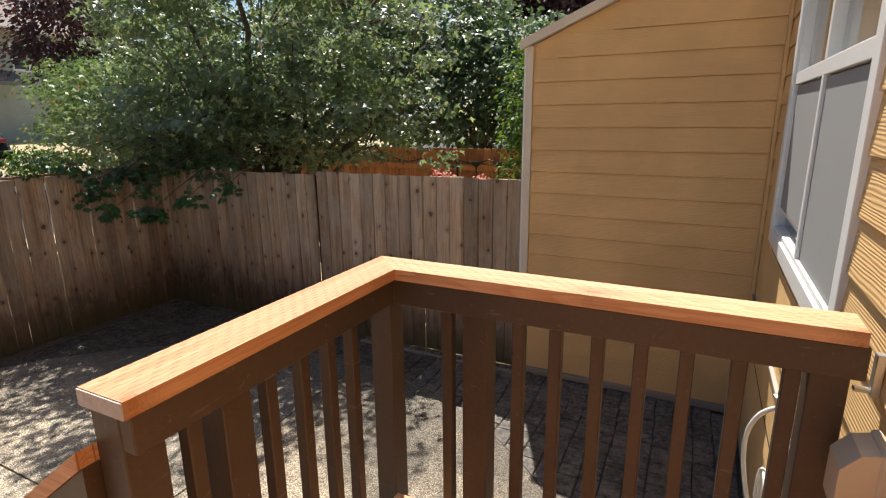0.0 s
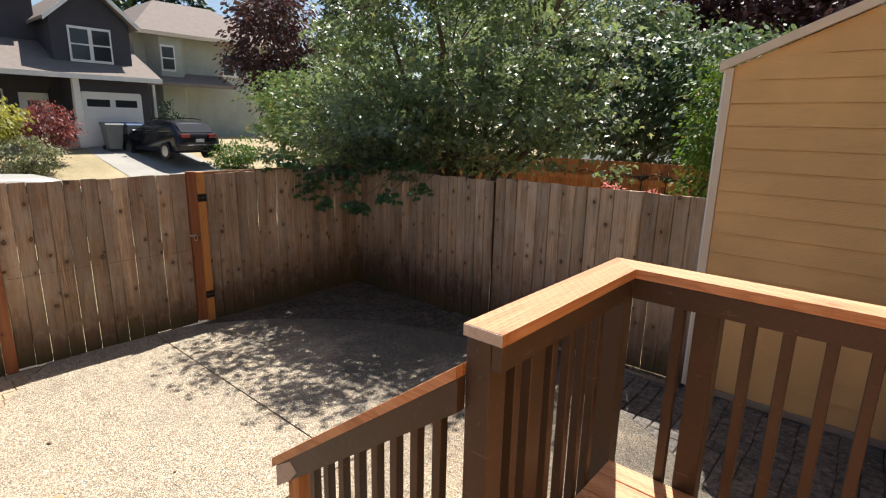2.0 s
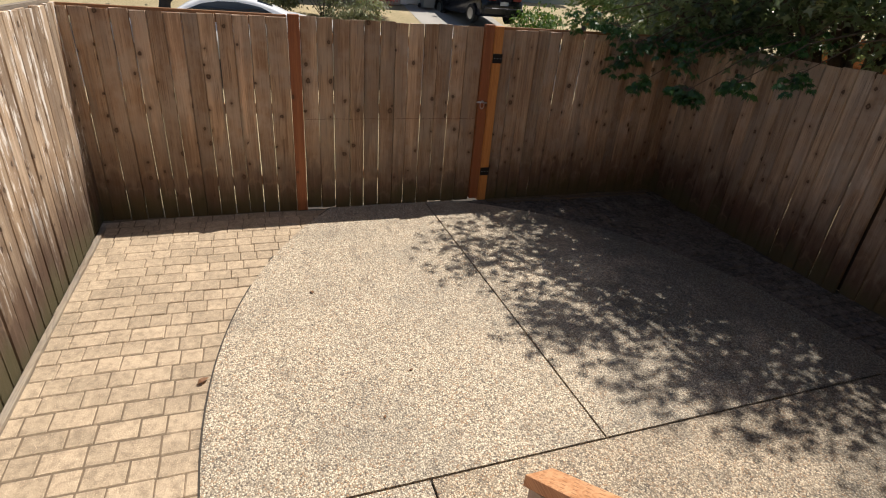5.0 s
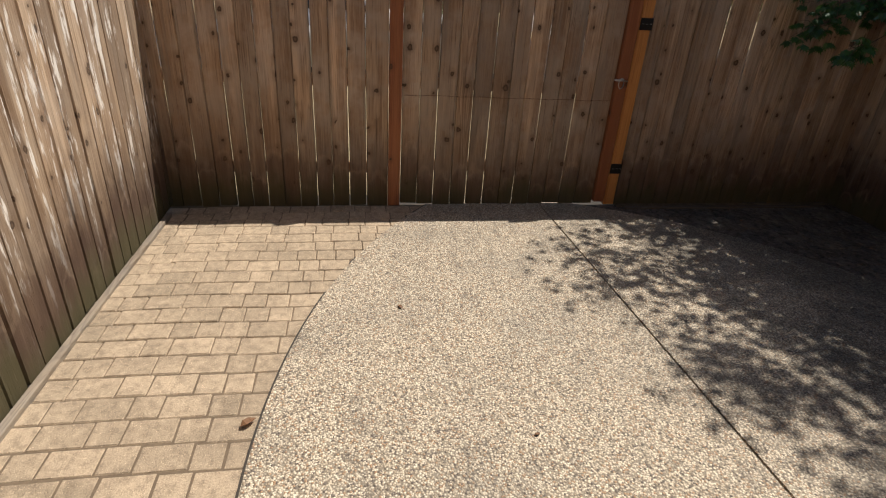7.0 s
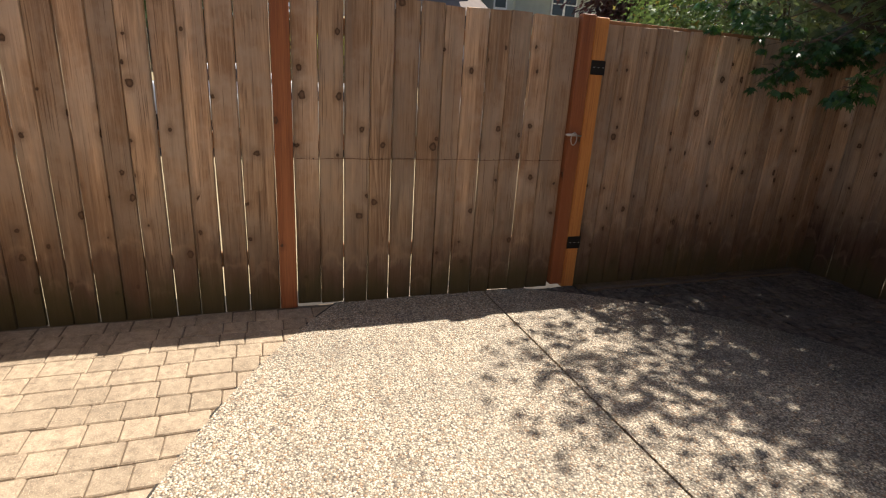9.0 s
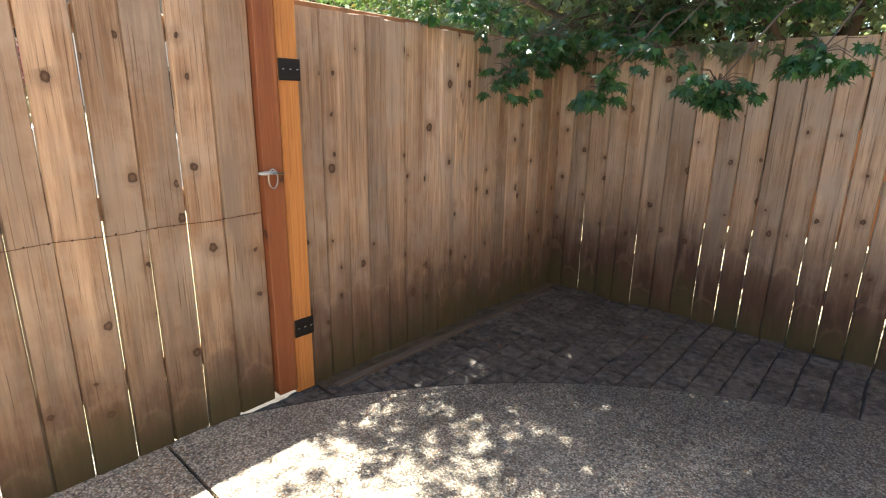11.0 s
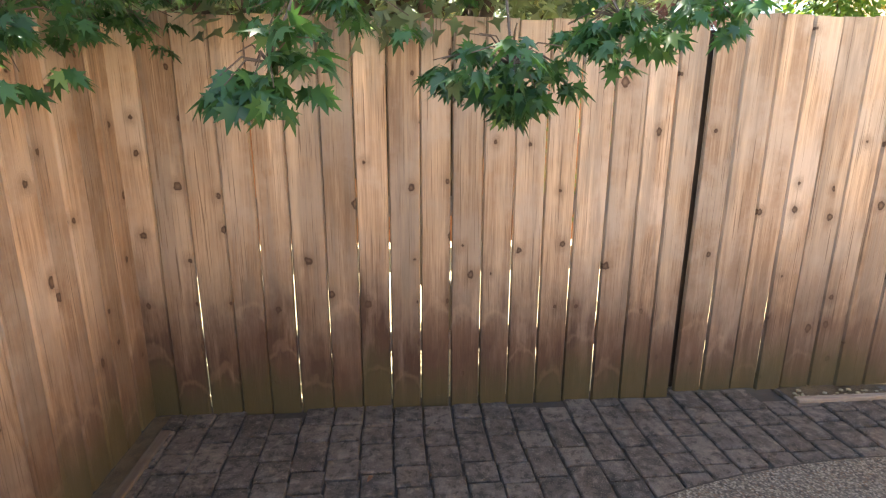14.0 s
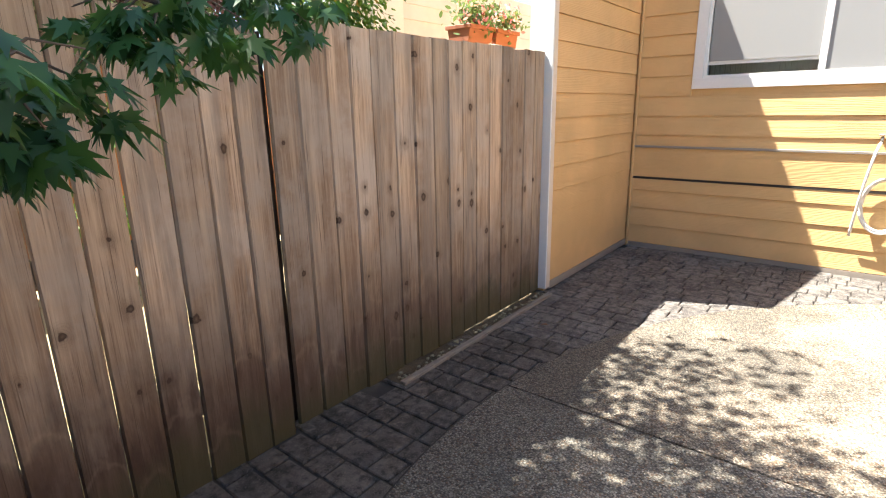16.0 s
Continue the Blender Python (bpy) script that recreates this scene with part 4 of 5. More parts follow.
pts = [(X_HOUSE - 0.05 - 0.10 * math.sin(math.pi * k / 24), 2.45 + 0.10 * k / 24, 1.13 - 0.16 * k / 24 - 0.62 * (k / 24) ** 2) for k in range(25)]
part("feed", tube(pts, 0.011, 8), HOSE, hose, smooth=True)
tap = thing("garden_tap", (X_HOUSE, 2.45, 1.15), "metal garden tap on the house wall", "tap")
part("body", tube([(X_HOUSE - 0.004, 2.45, 1.17), (X_HOUSE - 0.05, 2.45, 1.17), (X_HOUSE - 0.055, 2.45, 1.12)], 0.013, 10), STEEL, tap, smooth=True)
part("handle", lathe([(0.028, 0), (0.03, 0.006), (0.012, 0.012)], (X_HOUSE - 0.045, 2.45, 1.185), 10), STEEL, tap)


# ---- planting ----
MAPLE_SHAPE = ((0, -0.04), (0.30, -0.22), (0.22, 0.04), (0.58, 0.16), (0.27, 0.28), (0.46, 0.70), (0.15, 0.46), (0.08, 0.78), (0.0, 1.06), (-0.08, 0.78), (-0.15, 0.46), (-0.46, 0.70), (-0.27, 0.28), (-0.58, 0.16), (-0.22, 0.04), (-0.30, -0.22))
STAR_SHAPE = ((0, -0.1), (0.16, 0.1), (0.5, 0.2), (0.15, 0.4), (0.0, 0.95), (-0.15, 0.4), (-0.5, 0.2), (-0.16, 0.1))
OVAL_SHAPE = ((0, 0), (0.24, 0.3), (0.2, 0.68), (0, 1.0), (-0.2, 0.68), (-0.24, 0.3))
DIAMOND = ((0, 0), (0.28, 0.5), (0, 1.0), (-0.28, 0.5))


def foliage(name, places, ways, size, shape, material, parent, seed, flat=0.55, label=""):
    """Many leaves in one mesh: each a small folded blade at its own place, tip along its way."""
    r = np.random.default_rng(seed)
    n, k = len(places), len(shape)
    tip = ways + r.normal(0, 0.35, (n, 3))
    tip /= np.linalg.norm(tip, axis=1)[:, None]
    up = np.array((0, 0, 1.0)) * flat + r.normal(0, 0.36, (n, 3))
    side = np.cross(tip, up)
    side /= np.linalg.norm(side, axis=1)[:, None] + 1e-9
    nor = np.cross(side, tip)
    s = size * r.uniform(0.65, 1.25, n)
    sh = np.array(shape)
    fold = -0.35 * np.abs(sh[:, 0]) - 0.12 * sh[:, 1] ** 2
    v = places[:, None, :] + s[:, None, None] * (sh[None, :, 0, None] * side[:, None, :] + sh[None, :, 1, None] * tip[:, None, :] + fold[None, :, None] * nor[:, None, :])
    v = v.reshape(-1, 3) - np.array(BASE.get(parent, Vector((0, 0, 0))))
    me = bpy.data.meshes.new(name)
    me.vertices.add(n * k)
    me.vertices.foreach_set("co", v.astype(np.float32).ravel())
    me.loops.add(n * k)
    me.loops.foreach_set("vertex_index", np.arange(n * k, dtype=np.int32))
    me.polygons.add(n)
    me.polygons.foreach_set("loop_start", np.arange(0, n * k, k, dtype=np.int32))
    me.update(calc_edges=True)
    me.validate()
    me.materials.append(material)
    ob = new(name, me)
    ob.parent = parent
    BASE[ob] = BASE.get(parent, Vector((0, 0, 0)))
    return tagged(ob, label)


def clumps(blobs, count, per, spread, seed, hollow=0.45, low=-9.0):
    """Leaf places in small sprays scattered through uneven ellipsoids, with the way that each spray droops."""
    r = np.random.default_rng(seed)
    vol = np.array([b[3] * b[4] * b[5] for b in blobs]) ** 0.8
    which = r.choice(len(blobs), count, p=vol / vol.sum())
    B = np.array(blobs)[which]
    d = r.normal(0, 1, (count, 3))
    d /= np.linalg.norm(d, axis=1)[:, None]
    rad = hollow + (1 - hollow) * r.random(count) ** 0.6
    wob = 1 + 0.22 * np.sin(7 * d[:, 0] + 3 * which) * np.sin(6 * d[:, 1] + 5 * d[:, 2] + which)
    c = B[:, :3] + d * B[:, 3:6] * (rad * wob)[:, None]
    c = c[c[:, 2] > low]
    way = d[: len(c)] * np.array((1, 1, 0.2)) + np.array((0, 0, -0.55))
    p = np.repeat(c, per, 0) + r.normal(0, 1, (len(c) * per, 3)) * np.array((spread, spread, spread * 0.32))
    return p, np.repeat(way, per, 0), c


def limb(a, b, r0, r1, seed, sag=0.25):
    r = random.Random(seed)
    a, b = Vector(a), Vector(b)
    pts = []
    for i in range(6):
        s = i / 5
        pts.append(a.lerp(b, s) + Vector((r.uniform(-1, 1), r.uniform(-1, 1), 0)) * 0.06 * (b - a).length * math.sin(s * 3.1) + Vector((0, 0, sag * math.sin(s * 3.14) * (b - a).length * 0.3)))
    return tube(pts, [r0 + (r1 - r0) * i / 5 for i in range(6)], 7)


def tree(name, foot, blobs, count, per, size, shape, material, label, seed, trunk_r=0.12, spread=0.12, twigs=0, low=-9.0, category="tree", flat=0.6, fork=0.35):
    t = thing(name, foot, label, category)
    top = Vector((sum(b[0] for b in blobs) / len(blobs), sum(b[1] for b in blobs) / len(blobs), sum(b[2] for b in blobs) / len(blobs)))
    mid = Vector(foot).lerp(top, fork)
    part("trunk", limb(foot, mid, trunk_r, trunk_r * 0.75, seed, 0.05), BARK, t, smooth=True)
    for i, b in enumerate(blobs):
        part("limb", limb(mid, b[:3], trunk_r * 0.6, trunk_r * 0.15, seed + i), BARK, t, smooth=True)
    p, w, c = clumps(blobs, count, per, spread, seed, low=low)
    if twigs:
        r = random.Random(seed)
        bm2 = bmesh.new()
        for i in range(twigs):
            b = r.choice(blobs)
            e = c[r.randrange(len(c))]
            near = min(blobs, key=lambda q: (Vector(q[:3]) - Vector(e)).length)
            a = Vector(near[:3]).lerp(Vector(e), 0.25)
            tube([a, a.lerp(Vector(e), 0.5) + Vector((0, 0, 0.08)), Vector(e)], [0.014, 0.009, 0.004], 5, bm2)
        tagged(part("twig_work", bm2, BARK, t), kind="stuff")
    foliage("crown", p, w, size, shape, material, t, seed, flat)
    return t


MAPLE_BLOBS = [(-4.9, 5.6, 3.5, 2.3, 1.6, 1.9), (-3.3, 5.5, 3.5, 1.4, 1.2, 1.6), (-6.6, 5.7, 2.8, 1.7, 1.3, 1.2), (-4.7, 4.75, 4.8, 1.6, 1.35, 1.1), (-5.6, 4.9, 4.2, 1.5, 1.4, 1.2),
               (-5.5, 4.2, 2.2, 0.75, 0.5, 0.28), (-4.6, 4.45, 2.3, 0.7, 0.45, 0.28), (-6.2, 4.1, 2.25, 0.55, 0.6, 0.3),
               (-5.0, 4.6, 2.45, 1.5, 0.8, 0.6), (-2.7, 5.6, 2.7, 0.9, 0.9, 0.8), (-5.5, 4.4, 2.05, 1.2, 0.45, 0.45), (-6.6, 4.9, 1.9, 1.0, 0.6, 0.5), (-4.5, 5.2, 2.1, 1.2, 0.6, 0.5), (-3.4, 5.4, 2.25, 0.7, 0.6, 0.5),
               (-4.4, 5.6, 1.95, 1.2, 0.5, 0.4), (-3.3, 5.6, 2.05, 0.8, 0.5, 0.4), (-5.3, 5.3, 2.0, 1.2, 0.5, 0.35), (-4.9, 5.5, 2.6, 1.7, 0.9, 0.75), (-3.9, 5.4, 2.9, 1.2, 0.8, 0.9), (-5.0, 4.9, 2.5, 1.6, 0.7, 0.6), (-3.9, 5.0, 2.6, 1.0, 0.7, 0.6), (-6.3, 5.0, 2.3, 1.3, 0.6, 0.5), (-5.2, 4.8, 2.2, 1.2, 0.5, 0.4)]
tree("maple_tree", (-4.3, 5.5, -0.05), MAPLE_BLOBS, 1120, 30, 0.092, STAR_SHAPE, MAPLE, "green maple leaning over the back fence", 3, 0.11, 0.135, 420, 1.72, flat=0.7, fork=0.3)
tree("maple_tree", (-8.2, 6.0, -0.05), [(-8.4, 6.0, 2.5, 1.7, 1.3, 1.1), (-9.8, 6.4, 2.7, 1.2, 1.0, 0.9), (-7.2, 6.2, 2.2, 1.1, 1.0, 0.9)], 1000, 16, 0.088, STAR_SHAPE, MAPLE_LIT, "pale green maple beyond the corner of the fence, sunlight put into its colour", 5, 0.07, 0.14, 90, 1.0)


def spray(at, radius, drop, n, seed, root):
    """A hanging branch end with its leaves."""
    r = np.random.default_rng(seed)
    t = thing("maple_branch", root, "drooping maple branch end with star-shaped leaves over the fence", "branch", "hanging maple branches")
    a = Vector(at)
    part("twig", tube([root, Vector(root).lerp(a, 0.5) + Vector((0, 0, 0.10)), a], [0.009, 0.006, 0.003], 6), BARK, t, smooth=True)
    bm2 = bmesh.new()
    p, w = [], []
    for k in range(max(5, n // 6)):
        d = r.normal(0, 1, 3) * np.array((radius, radius, drop * 0.45))
        tip = np.array(at) + d
        tube([a, a + Vector(d) * 0.5 + Vector((0, 0, 0.025)), a + Vector(d)], [0.003, 0.002, 0.0012], 4, bm2)
        for i in range(9):
            turn = math.tau * (i / 9 + r.random() * 0.1)
            way = np.array((math.cos(turn), math.sin(turn), -0.75 - 0.5 * r.random()))
            p.append(tip + way * np.array((0.016, 0.016, 0.022)) * (1 + r.random()))
            w.append(way + 2.0 * d)
    tagged(part("twiglet_work", bm2, BARK, t), kind="stuff")
    foliage("leaves", np.array(p), np.array(w), 0.047, MAPLE_SHAPE, MAPLE_SHADED, t, seed, 0.8)


spray((-4.37, 3.32, 1.51), 0.075, 0.10, 170, 21, (-4.2, 4.5, 2.05))
spray((-4.87, 3.25, 1.50), 0.05, 0.08, 80, 22, (-4.85, 4.6, 2.1))
spray((-5.5, 3.42, 1.60), 0.08, 0.12, 130, 23, (-5.5, 4.7, 2.1))
spray((-5.42, 3.5, 1.78), 0.10, 0.10, 110, 28, (-5.4, 4.7, 2.15))
spray((-4.05, 3.52, 1.64), 0.085, 0.07, 110, 24, (-3.9, 4.6, 2.1))
spray((-3.76, 3.75, 1.74), 0.09, 0.07, 90, 25, (-3.6, 4.7, 2.1))
spray((-4.75, 3.6, 1.70), 0.08, 0.10, 80, 26, (-4.7, 4.7, 2.1))
spray((-5.1, 4.0, 1.86), 0.11, 0.08, 80, 27, (-5.1, 4.7, 2.1))
for k, (x, y, z) in enumerate(((-5.58, 3.9, 1.82), (-5.62, 4.2, 1.78), (-5.3, 4.3, 1.96), (-5.62, 3.4, 1.92), (-4.65, 4.25, 1.98), (-4.2, 4.3, 1.96), (-5.66, 3.0, 2.0), (-5.0, 4.35, 1.98))):
    spray((x, y, z), 0.12, 0.11, 110, 40 + k, (x + 0.1, 4.75, 2.2))

# neighbour's yard behind the back fence
cedar = thing("fence", (-3.3, 8.0, 0), "bright red cedar fence in the neighbouring yard", "fence")
CB = board_mesh("cedar_board", 0.139, 1.9, 0.019, 91, ORANGE)
for k in range(52):
    piece("board", CB, (-7.2 + 0.141 * k, 8.019, 0.0), cedar)
part("rail", box(-7.2, 0.1, 7.96, 7.998, 1.55, 1.64, 0.003), ORANGE, cedar)
for x in (-2.72, -2.33):
    g = thing("wall_ornament", (x, 7.95, 1.5), "dark metal goblet ornament hung on the cedar fence", "ornament", "goblet ornaments")
    part("bowl", lathe([(0.005, 0.0), (0.05, 0.03), (0.085, 0.10), (0.08, 0.105), (0.0, 0.09)], (x, 7.93, 1.60), 12), BLACK, g)
    part("stem", tube([(x, 7.93, 1.44), (x, 7.93, 1.60)], 0.009, 6), BLACK, g)
    part("foot", lathe([(0.06, 0), (0.05, 0.012), (0.01, 0.02)], (x, 7.93, 1.43), 12), BLACK, g)
cord = thing("light_string", (-3.2, 7.9, 1.7), "dark cord looped along the cedar fence", "cord")
part("cord", tube([(-4.3 + 0.1 * k, 7.92, 1.74 - 0.07 * abs(math.sin(k * 0.52))) for k in range(28)], 0.008, 5), BLACK, cord)
tree("shrub", (-1.45, 6.2, -0.05), [(-1.32, 6.2, 1.6, 0.32, 0.4, 1.1), (-1.25, 6.2, 2.6, 0.30, 0.4, 0.75), (-1.3, 6.1, 1.0, 0.34, 0.4, 0.8)], 640, 15, 0.055, OVAL_SHAPE, SHRUB, "tall green shrub with orange tips beside the gable", 8, 0.04, 0.09, 0, 0.2, "shrub")
tree("rose_bush", (-3.1, 6.2, -0.05), [(-3.1, 6.2, 1.1, 0.5, 0.4, 0.55)], 130, 9, 0.05, OVAL_SHAPE, SHRUB, "rose bush behind the fence", 9, 0.02, 0.08, 0, 0.2, "shrub")
lantern = thing("lantern", (-3.14, 7.95, 1.4), "small dark metal lantern hung on the cedar fence", "lantern")
for dx in (-0.09, 0.09):
    part("side_bar", box(-3.14 + dx - 0.01, -3.14 + dx + 0.01, 7.90, 7.93, 1.42, 1.60), BLACK, lantern)
for z in (1.41, 1.59):
    part("rim", box(-3.14 - 0.11, -3.14 + 0.11, 7.89, 7.94, z, z + 0.02), BLACK, lantern)
part("hanger", tube([(-3.14 - 0.09, 7.92, 1.61), (-3.14, 7.93, 1.80), (-3.14 + 0.09, 7.92, 1.61)], 0.006, 5), BLACK, lantern)
roses = thing("roses", (-3.0, 6.1, 1.5), "pink rose blooms above the fence top", "flowers", "", "stuff")
rp = np.array([(-2.48, 6.0, 1.71), (-2.39, 6.05, 1.70), (-2.31, 6.0, 1.65), (-1.91, 6.1, 1.65), (-1.86, 6.1, 1.63)])
pts = np.repeat(rp, 26, 0) + np.random.default_rng(2).normal(0, 0.032, (130, 3))
foliage("blooms", pts, np.random.default_rng(3).normal(0, 1, (130, 3)), 0.05, OVAL_SHAPE, PINK, roses, 4)

# white neighbouring wall and planters seen over the back fence, past the wing
nb = thing("wall_neighbour", (0.6, 7.2, 0), "white lap-sided neighbouring wall", "wall", "", "structure")
for k in range(17):
    part("siding_board", prism([(7.2, 0.18 * k), (7.185, 0.18 * k + 0.004), (7.196, 0.18 * k + 0.18), (7.3, 0.18 * k + 0.18)], 0, -0.5, 4.5), PALE_WALL, nb)
part("corner_trim", box(-0.56, -0.46, 7.17, 7.3, 0.0, 3.06), WHITE, nb)
part("window", box(0.1, 0.62, 7.16, 7.19, 2.0, 2.9, 0.01), WHITE, nb)
for k, x in enumerate((-0.35, 0.09)):
    pot = thing("planter_box", (x, 5.5, 1.96), "terracotta planter box with trailing flowers on the neighbour's rail", "planter", "planter boxes")
    part("box", prism([(5.41, 1.96), (5.59, 1.96), (5.62, 2.13), (5.38, 2.13)], 0, x - 0.185, x + 0.185), TERRA, pot)
    part("lip", box(x - 0.2, x + 0.2, 5.36, 5.64, 2.125, 2.16, 0.005), TERRA, pot)
    rr = np.random.default_rng(30 + k)
    q = np.array((x, 5.46, 2.24)) + rr.normal(0, 1, (420, 3)) * np.array((0.11, 0.09, 0.07))
    p_a = foliage("foliage", q, rr.normal(0, 1, (420, 3)), 0.055, OVAL_SHAPE, MAPLE_LIT, pot, 31 + k)
    q = np.array((x, 5.42, 2.27)) + rr.normal(0, 1, (110, 3)) * np.array((0.10, 0.07, 0.06))
    p_b = foliage("blossom", q, rr.normal(0, 1, (110, 3)), 0.05, OVAL_SHAPE, PINK, pot, 41 + k)
    tagged(p_a, kind="stuff"), tagged(p_b, kind="stuff")
ledge = thing("planter_rail", (0.5, 5.5, 1.9), "wooden rail carrying the neighbour's planters", "rail")
part("board", box(-0.6, 1.05, 5.43, 5.57, 1.92, 1.959, 0.003), FENCE_RAIL, ledge)
for x in (-0.55, 0.95):
    part("post", box(x - 0.045, x + 0.045, 5.455, 5.545, -0.08, 1.92), FENCE_RAIL, ledge)

# farther trees
tree("plum_tree", (-3.0, 17.5, -0.05), [(-5.4, 17.4, 6.0, 1.8, 1.8, 1.5), (-3.2, 17.5, 5.9, 2.6, 2.4, 2.2), (-0.6, 17.0, 5.0, 3.0, 2.2, 2.0), (2.6, 17.2, 5.6, 3.0, 2.2, 2.2)], 2300, 16, 0.2, OVAL_SHAPE, PLUM, "dark purple plum tree beyond the back fence", 11, 0.2, 0.3, 0)
tree("grey_tree", (-4.4, 12.5, -0.05), [(-4.6, 12.5, 3.1, 1.8, 1.5, 1.7), (-2.4, 12.0, 2.7, 1.6, 1.4, 1.6), (-6.8, 12.5, 3.4, 1.6, 1.5, 1.8), (-6.0, 12.6, 4.7, 2.0, 1.4, 1.5), (-9.2, 13.0, 5.0, 2.4, 1.4, 1.9), (-3.2, 12.3, 3.5, 1.5, 1.3, 1.2)], 3000, 16, 0.15, OVAL_SHAPE, DEEP, "grey-green tree in the neighbouring yard", 12, 0.14, 0.22, 0)
tree("plum_tree", (-17.5, 10.6, rise(-17.5)), [(-17.5, 10.6, 5.2, 1.3, 1.5, 2.2), (-17.2, 11.4, 3.4, 1.3, 1.4, 1.4)], 750, 15, 0.17, OVAL_SHAPE, PLUM, "purple plum tree beside the far driveway", 13, 0.12, 0.24, 0)
tree("street_tree", (-16.5, 13.5, rise(-16.5)), [(-16.5, 13.5, 4.0, 2.2, 2.0, 2.6), (-15.2, 15.6, 4.2, 2.2, 2.0, 2.6)], 700, 13, 0.16, OVAL_SHAPE, MAPLE_LIT, "leafy street tree beyond the corner", 14, 0.14, 0.28, 0)


def conifer(at, height, width, seed):
    t = thing("fir_tree", at, "tall dark fir behind the far houses", "tree", "far firs")
    part("trunk", tube([at, (at[0], at[1], at[2] + height)], [0.3, 0.05], 8), BARK, t)
    r = np.random.default_rng(seed)
    n = 700
    h = r.random(n) ** 0.8
    a = r.random(n) * math.tau
    rad = width * (1 - h) * (0.35 + 0.65 * r.random(n)) * (1 + 0.2 * np.sin(h * 60))
    c = np.stack([at[0] + rad * np.cos(a), at[1] + rad * np.sin(a), at[2] + 0.12 * height + 0.9 * height * h - 0.25 * rad], 1)
    p = np.repeat(c, 9, 0) + r.normal(0, 0.28, (n * 9, 3)) * np.array((1, 1, 0.5))
    w = np.repeat(np.stack([np.cos(a), np.sin(a), -0.4 * np.ones(n)], 1), 9, 0)
    foliage("needles", p, w, 0.55, DIAMOND, CONIFER, t, seed)


for i, (x, y, h, w) in enumerate(((-42, -2, 17, 4), (-44, 5, 19, 4.5), (-41, 12, 16, 4), (-43, 18, 19, 4.5), (-40, 24, 16, 4), (-38, 31, 18, 4.5), (-45, -9, 18, 4.5), (-30, 37, 17, 4.5))):
    conifer((x, y, rise(x) - 0.1), h, w, 60 + i)
tree("street_tree", (-19.5, -2.6, rise(-19.5)), [(-19.5, -2.4, 4.4, 1.9, 2.2, 1.9), (-19.5, 0.2, 4.9, 1.5, 1.4, 1.1)], 700, 12, 0.17, OVAL_SHAPE, DEEP, "dark tree over the far pavement", 15, 0.18, 0.28, 0)
far_fence = thing("fence", (-23.5, -3.0, rise(-23.5)), "board fence beyond the street, shade put into its dark colour", "fence")
DARK_BOARD = board_mesh("dark_board", 0.138, BOARD_Z, 0.019, 95, SHADE_WOOD)
for k in range(46):
    piece("board", DARK_BOARD, (-23.6, -5.2 + 0.145 * k, rise(-23.6)), far_fence, math.pi / 2)


def bush(at, r3, n, size, material, label, seed):
    t = thing("bush", (at[0], at[1], rise(at[0])), label, "bush", "street bushes")
    bl = [(at[0], at[1], at[2], *r3), (at[0], at[1] - r3[1] * 0.5, at[2] - 0.2, r3[0] * 0.7, r3[1] * 0.6, r3[2] * 0.8), (at[0], at[1] + r3[1] * 0.5, at[2] - 0.1, r3[0] * 0.7, r3[1] * 0.6, r3[2] * 0.8)]
    p, w, c = clumps(bl, n, 12, 0.13, seed, 0.5)
    bm2 = bmesh.new()
    for k in range(10):
        tube([(at[0], at[1], rise(at[0]) - 0.02), Vector((at[0], at[1], rise(at[0]))).lerp(Vector(c[k]), 0.9)], [0.02, 0.006], 5, bm2)
    part("stems", bm2, BARK, t)
    foliage("leaves", p, -w + np.array((0, 0, 0.6)), size, OVAL_SHAPE, material, t, seed)


bush((-21.0, 2.3, 2.25), (0.9, 1.25, 0.85), 330, 0.13, YELLOW, "bright yellow-green bush across the street", 71)
bush((-21.6, 4.35, 2.05), (0.7, 0.75, 0.8), 220, 0.11, RED, "dark red barberry bush across the street", 72)
bush((-20.2, 3.2, 1.2), (0.8, 1.05, 0.7), 260, 0.09, SAGE, "grey-green bush on the dry lawn", 73)
bush((-20.8, 0.7, 1.5), (0.7, 0.8, 0.65), 200, 0.11, SAGE, "brownish bush on the dry lawn", 74)
bush((-19.6, 9.9, 1.1), (0.8, 0.9, 0.6), 200, 0.11, SHRUB, "low green bush beside the driveway", 75)


# ---- houses across the street ----
def far_window(parent, x, y0, y1, z0, z1, bars=1):
    fr = part("window", box(x, x + 0.05, y0, y1, z0, z1, 0.01), WHITE, parent, "white-framed window")
    n = bars + 1
    for i in range(n):
        a, c = y0 + (y1 - y0) * i / n + 0.07, y0 + (y1 - y0) * (i + 1) / n - 0.07
        zm = (z0 + z1) / 2
        part("pane", box(x + 0.05, x + 0.062, a, c, z0 + 0.1, zm - 0.03), DARK_PANE, fr)
        part("pane", box(x + 0.05, x + 0.062, a, c, zm + 0.03, z1 - 0.1), DARK_PANE, fr)


G0 = rise(-24.0)
dark = thing("house", (-27, 5.6, G0), "charcoal two-storey house with a white garage door", "house", "far houses")
part("wall", box(-32, -24.0, 5.85, 8.6, G0 - 0.3, 3.95), SLATE, dark)
part("wall", box(-32, -25.6, 2.4, 5.85, G0 - 0.3, 4.6), SLATE, dark)
part("wall", box(-32, -24.7, 5.55, 8.3, 3.95, 6.1), SLATE, dark)
part("gable", prism([(5.55, 6.1), (8.3, 6.1), (6.92, 7.35)], 0, -32, -24.7), SLATE, dark)
part("wall", box(-33, -26.6, 2.0, 5.55, 4.0, 7.0), SLATE, dark)
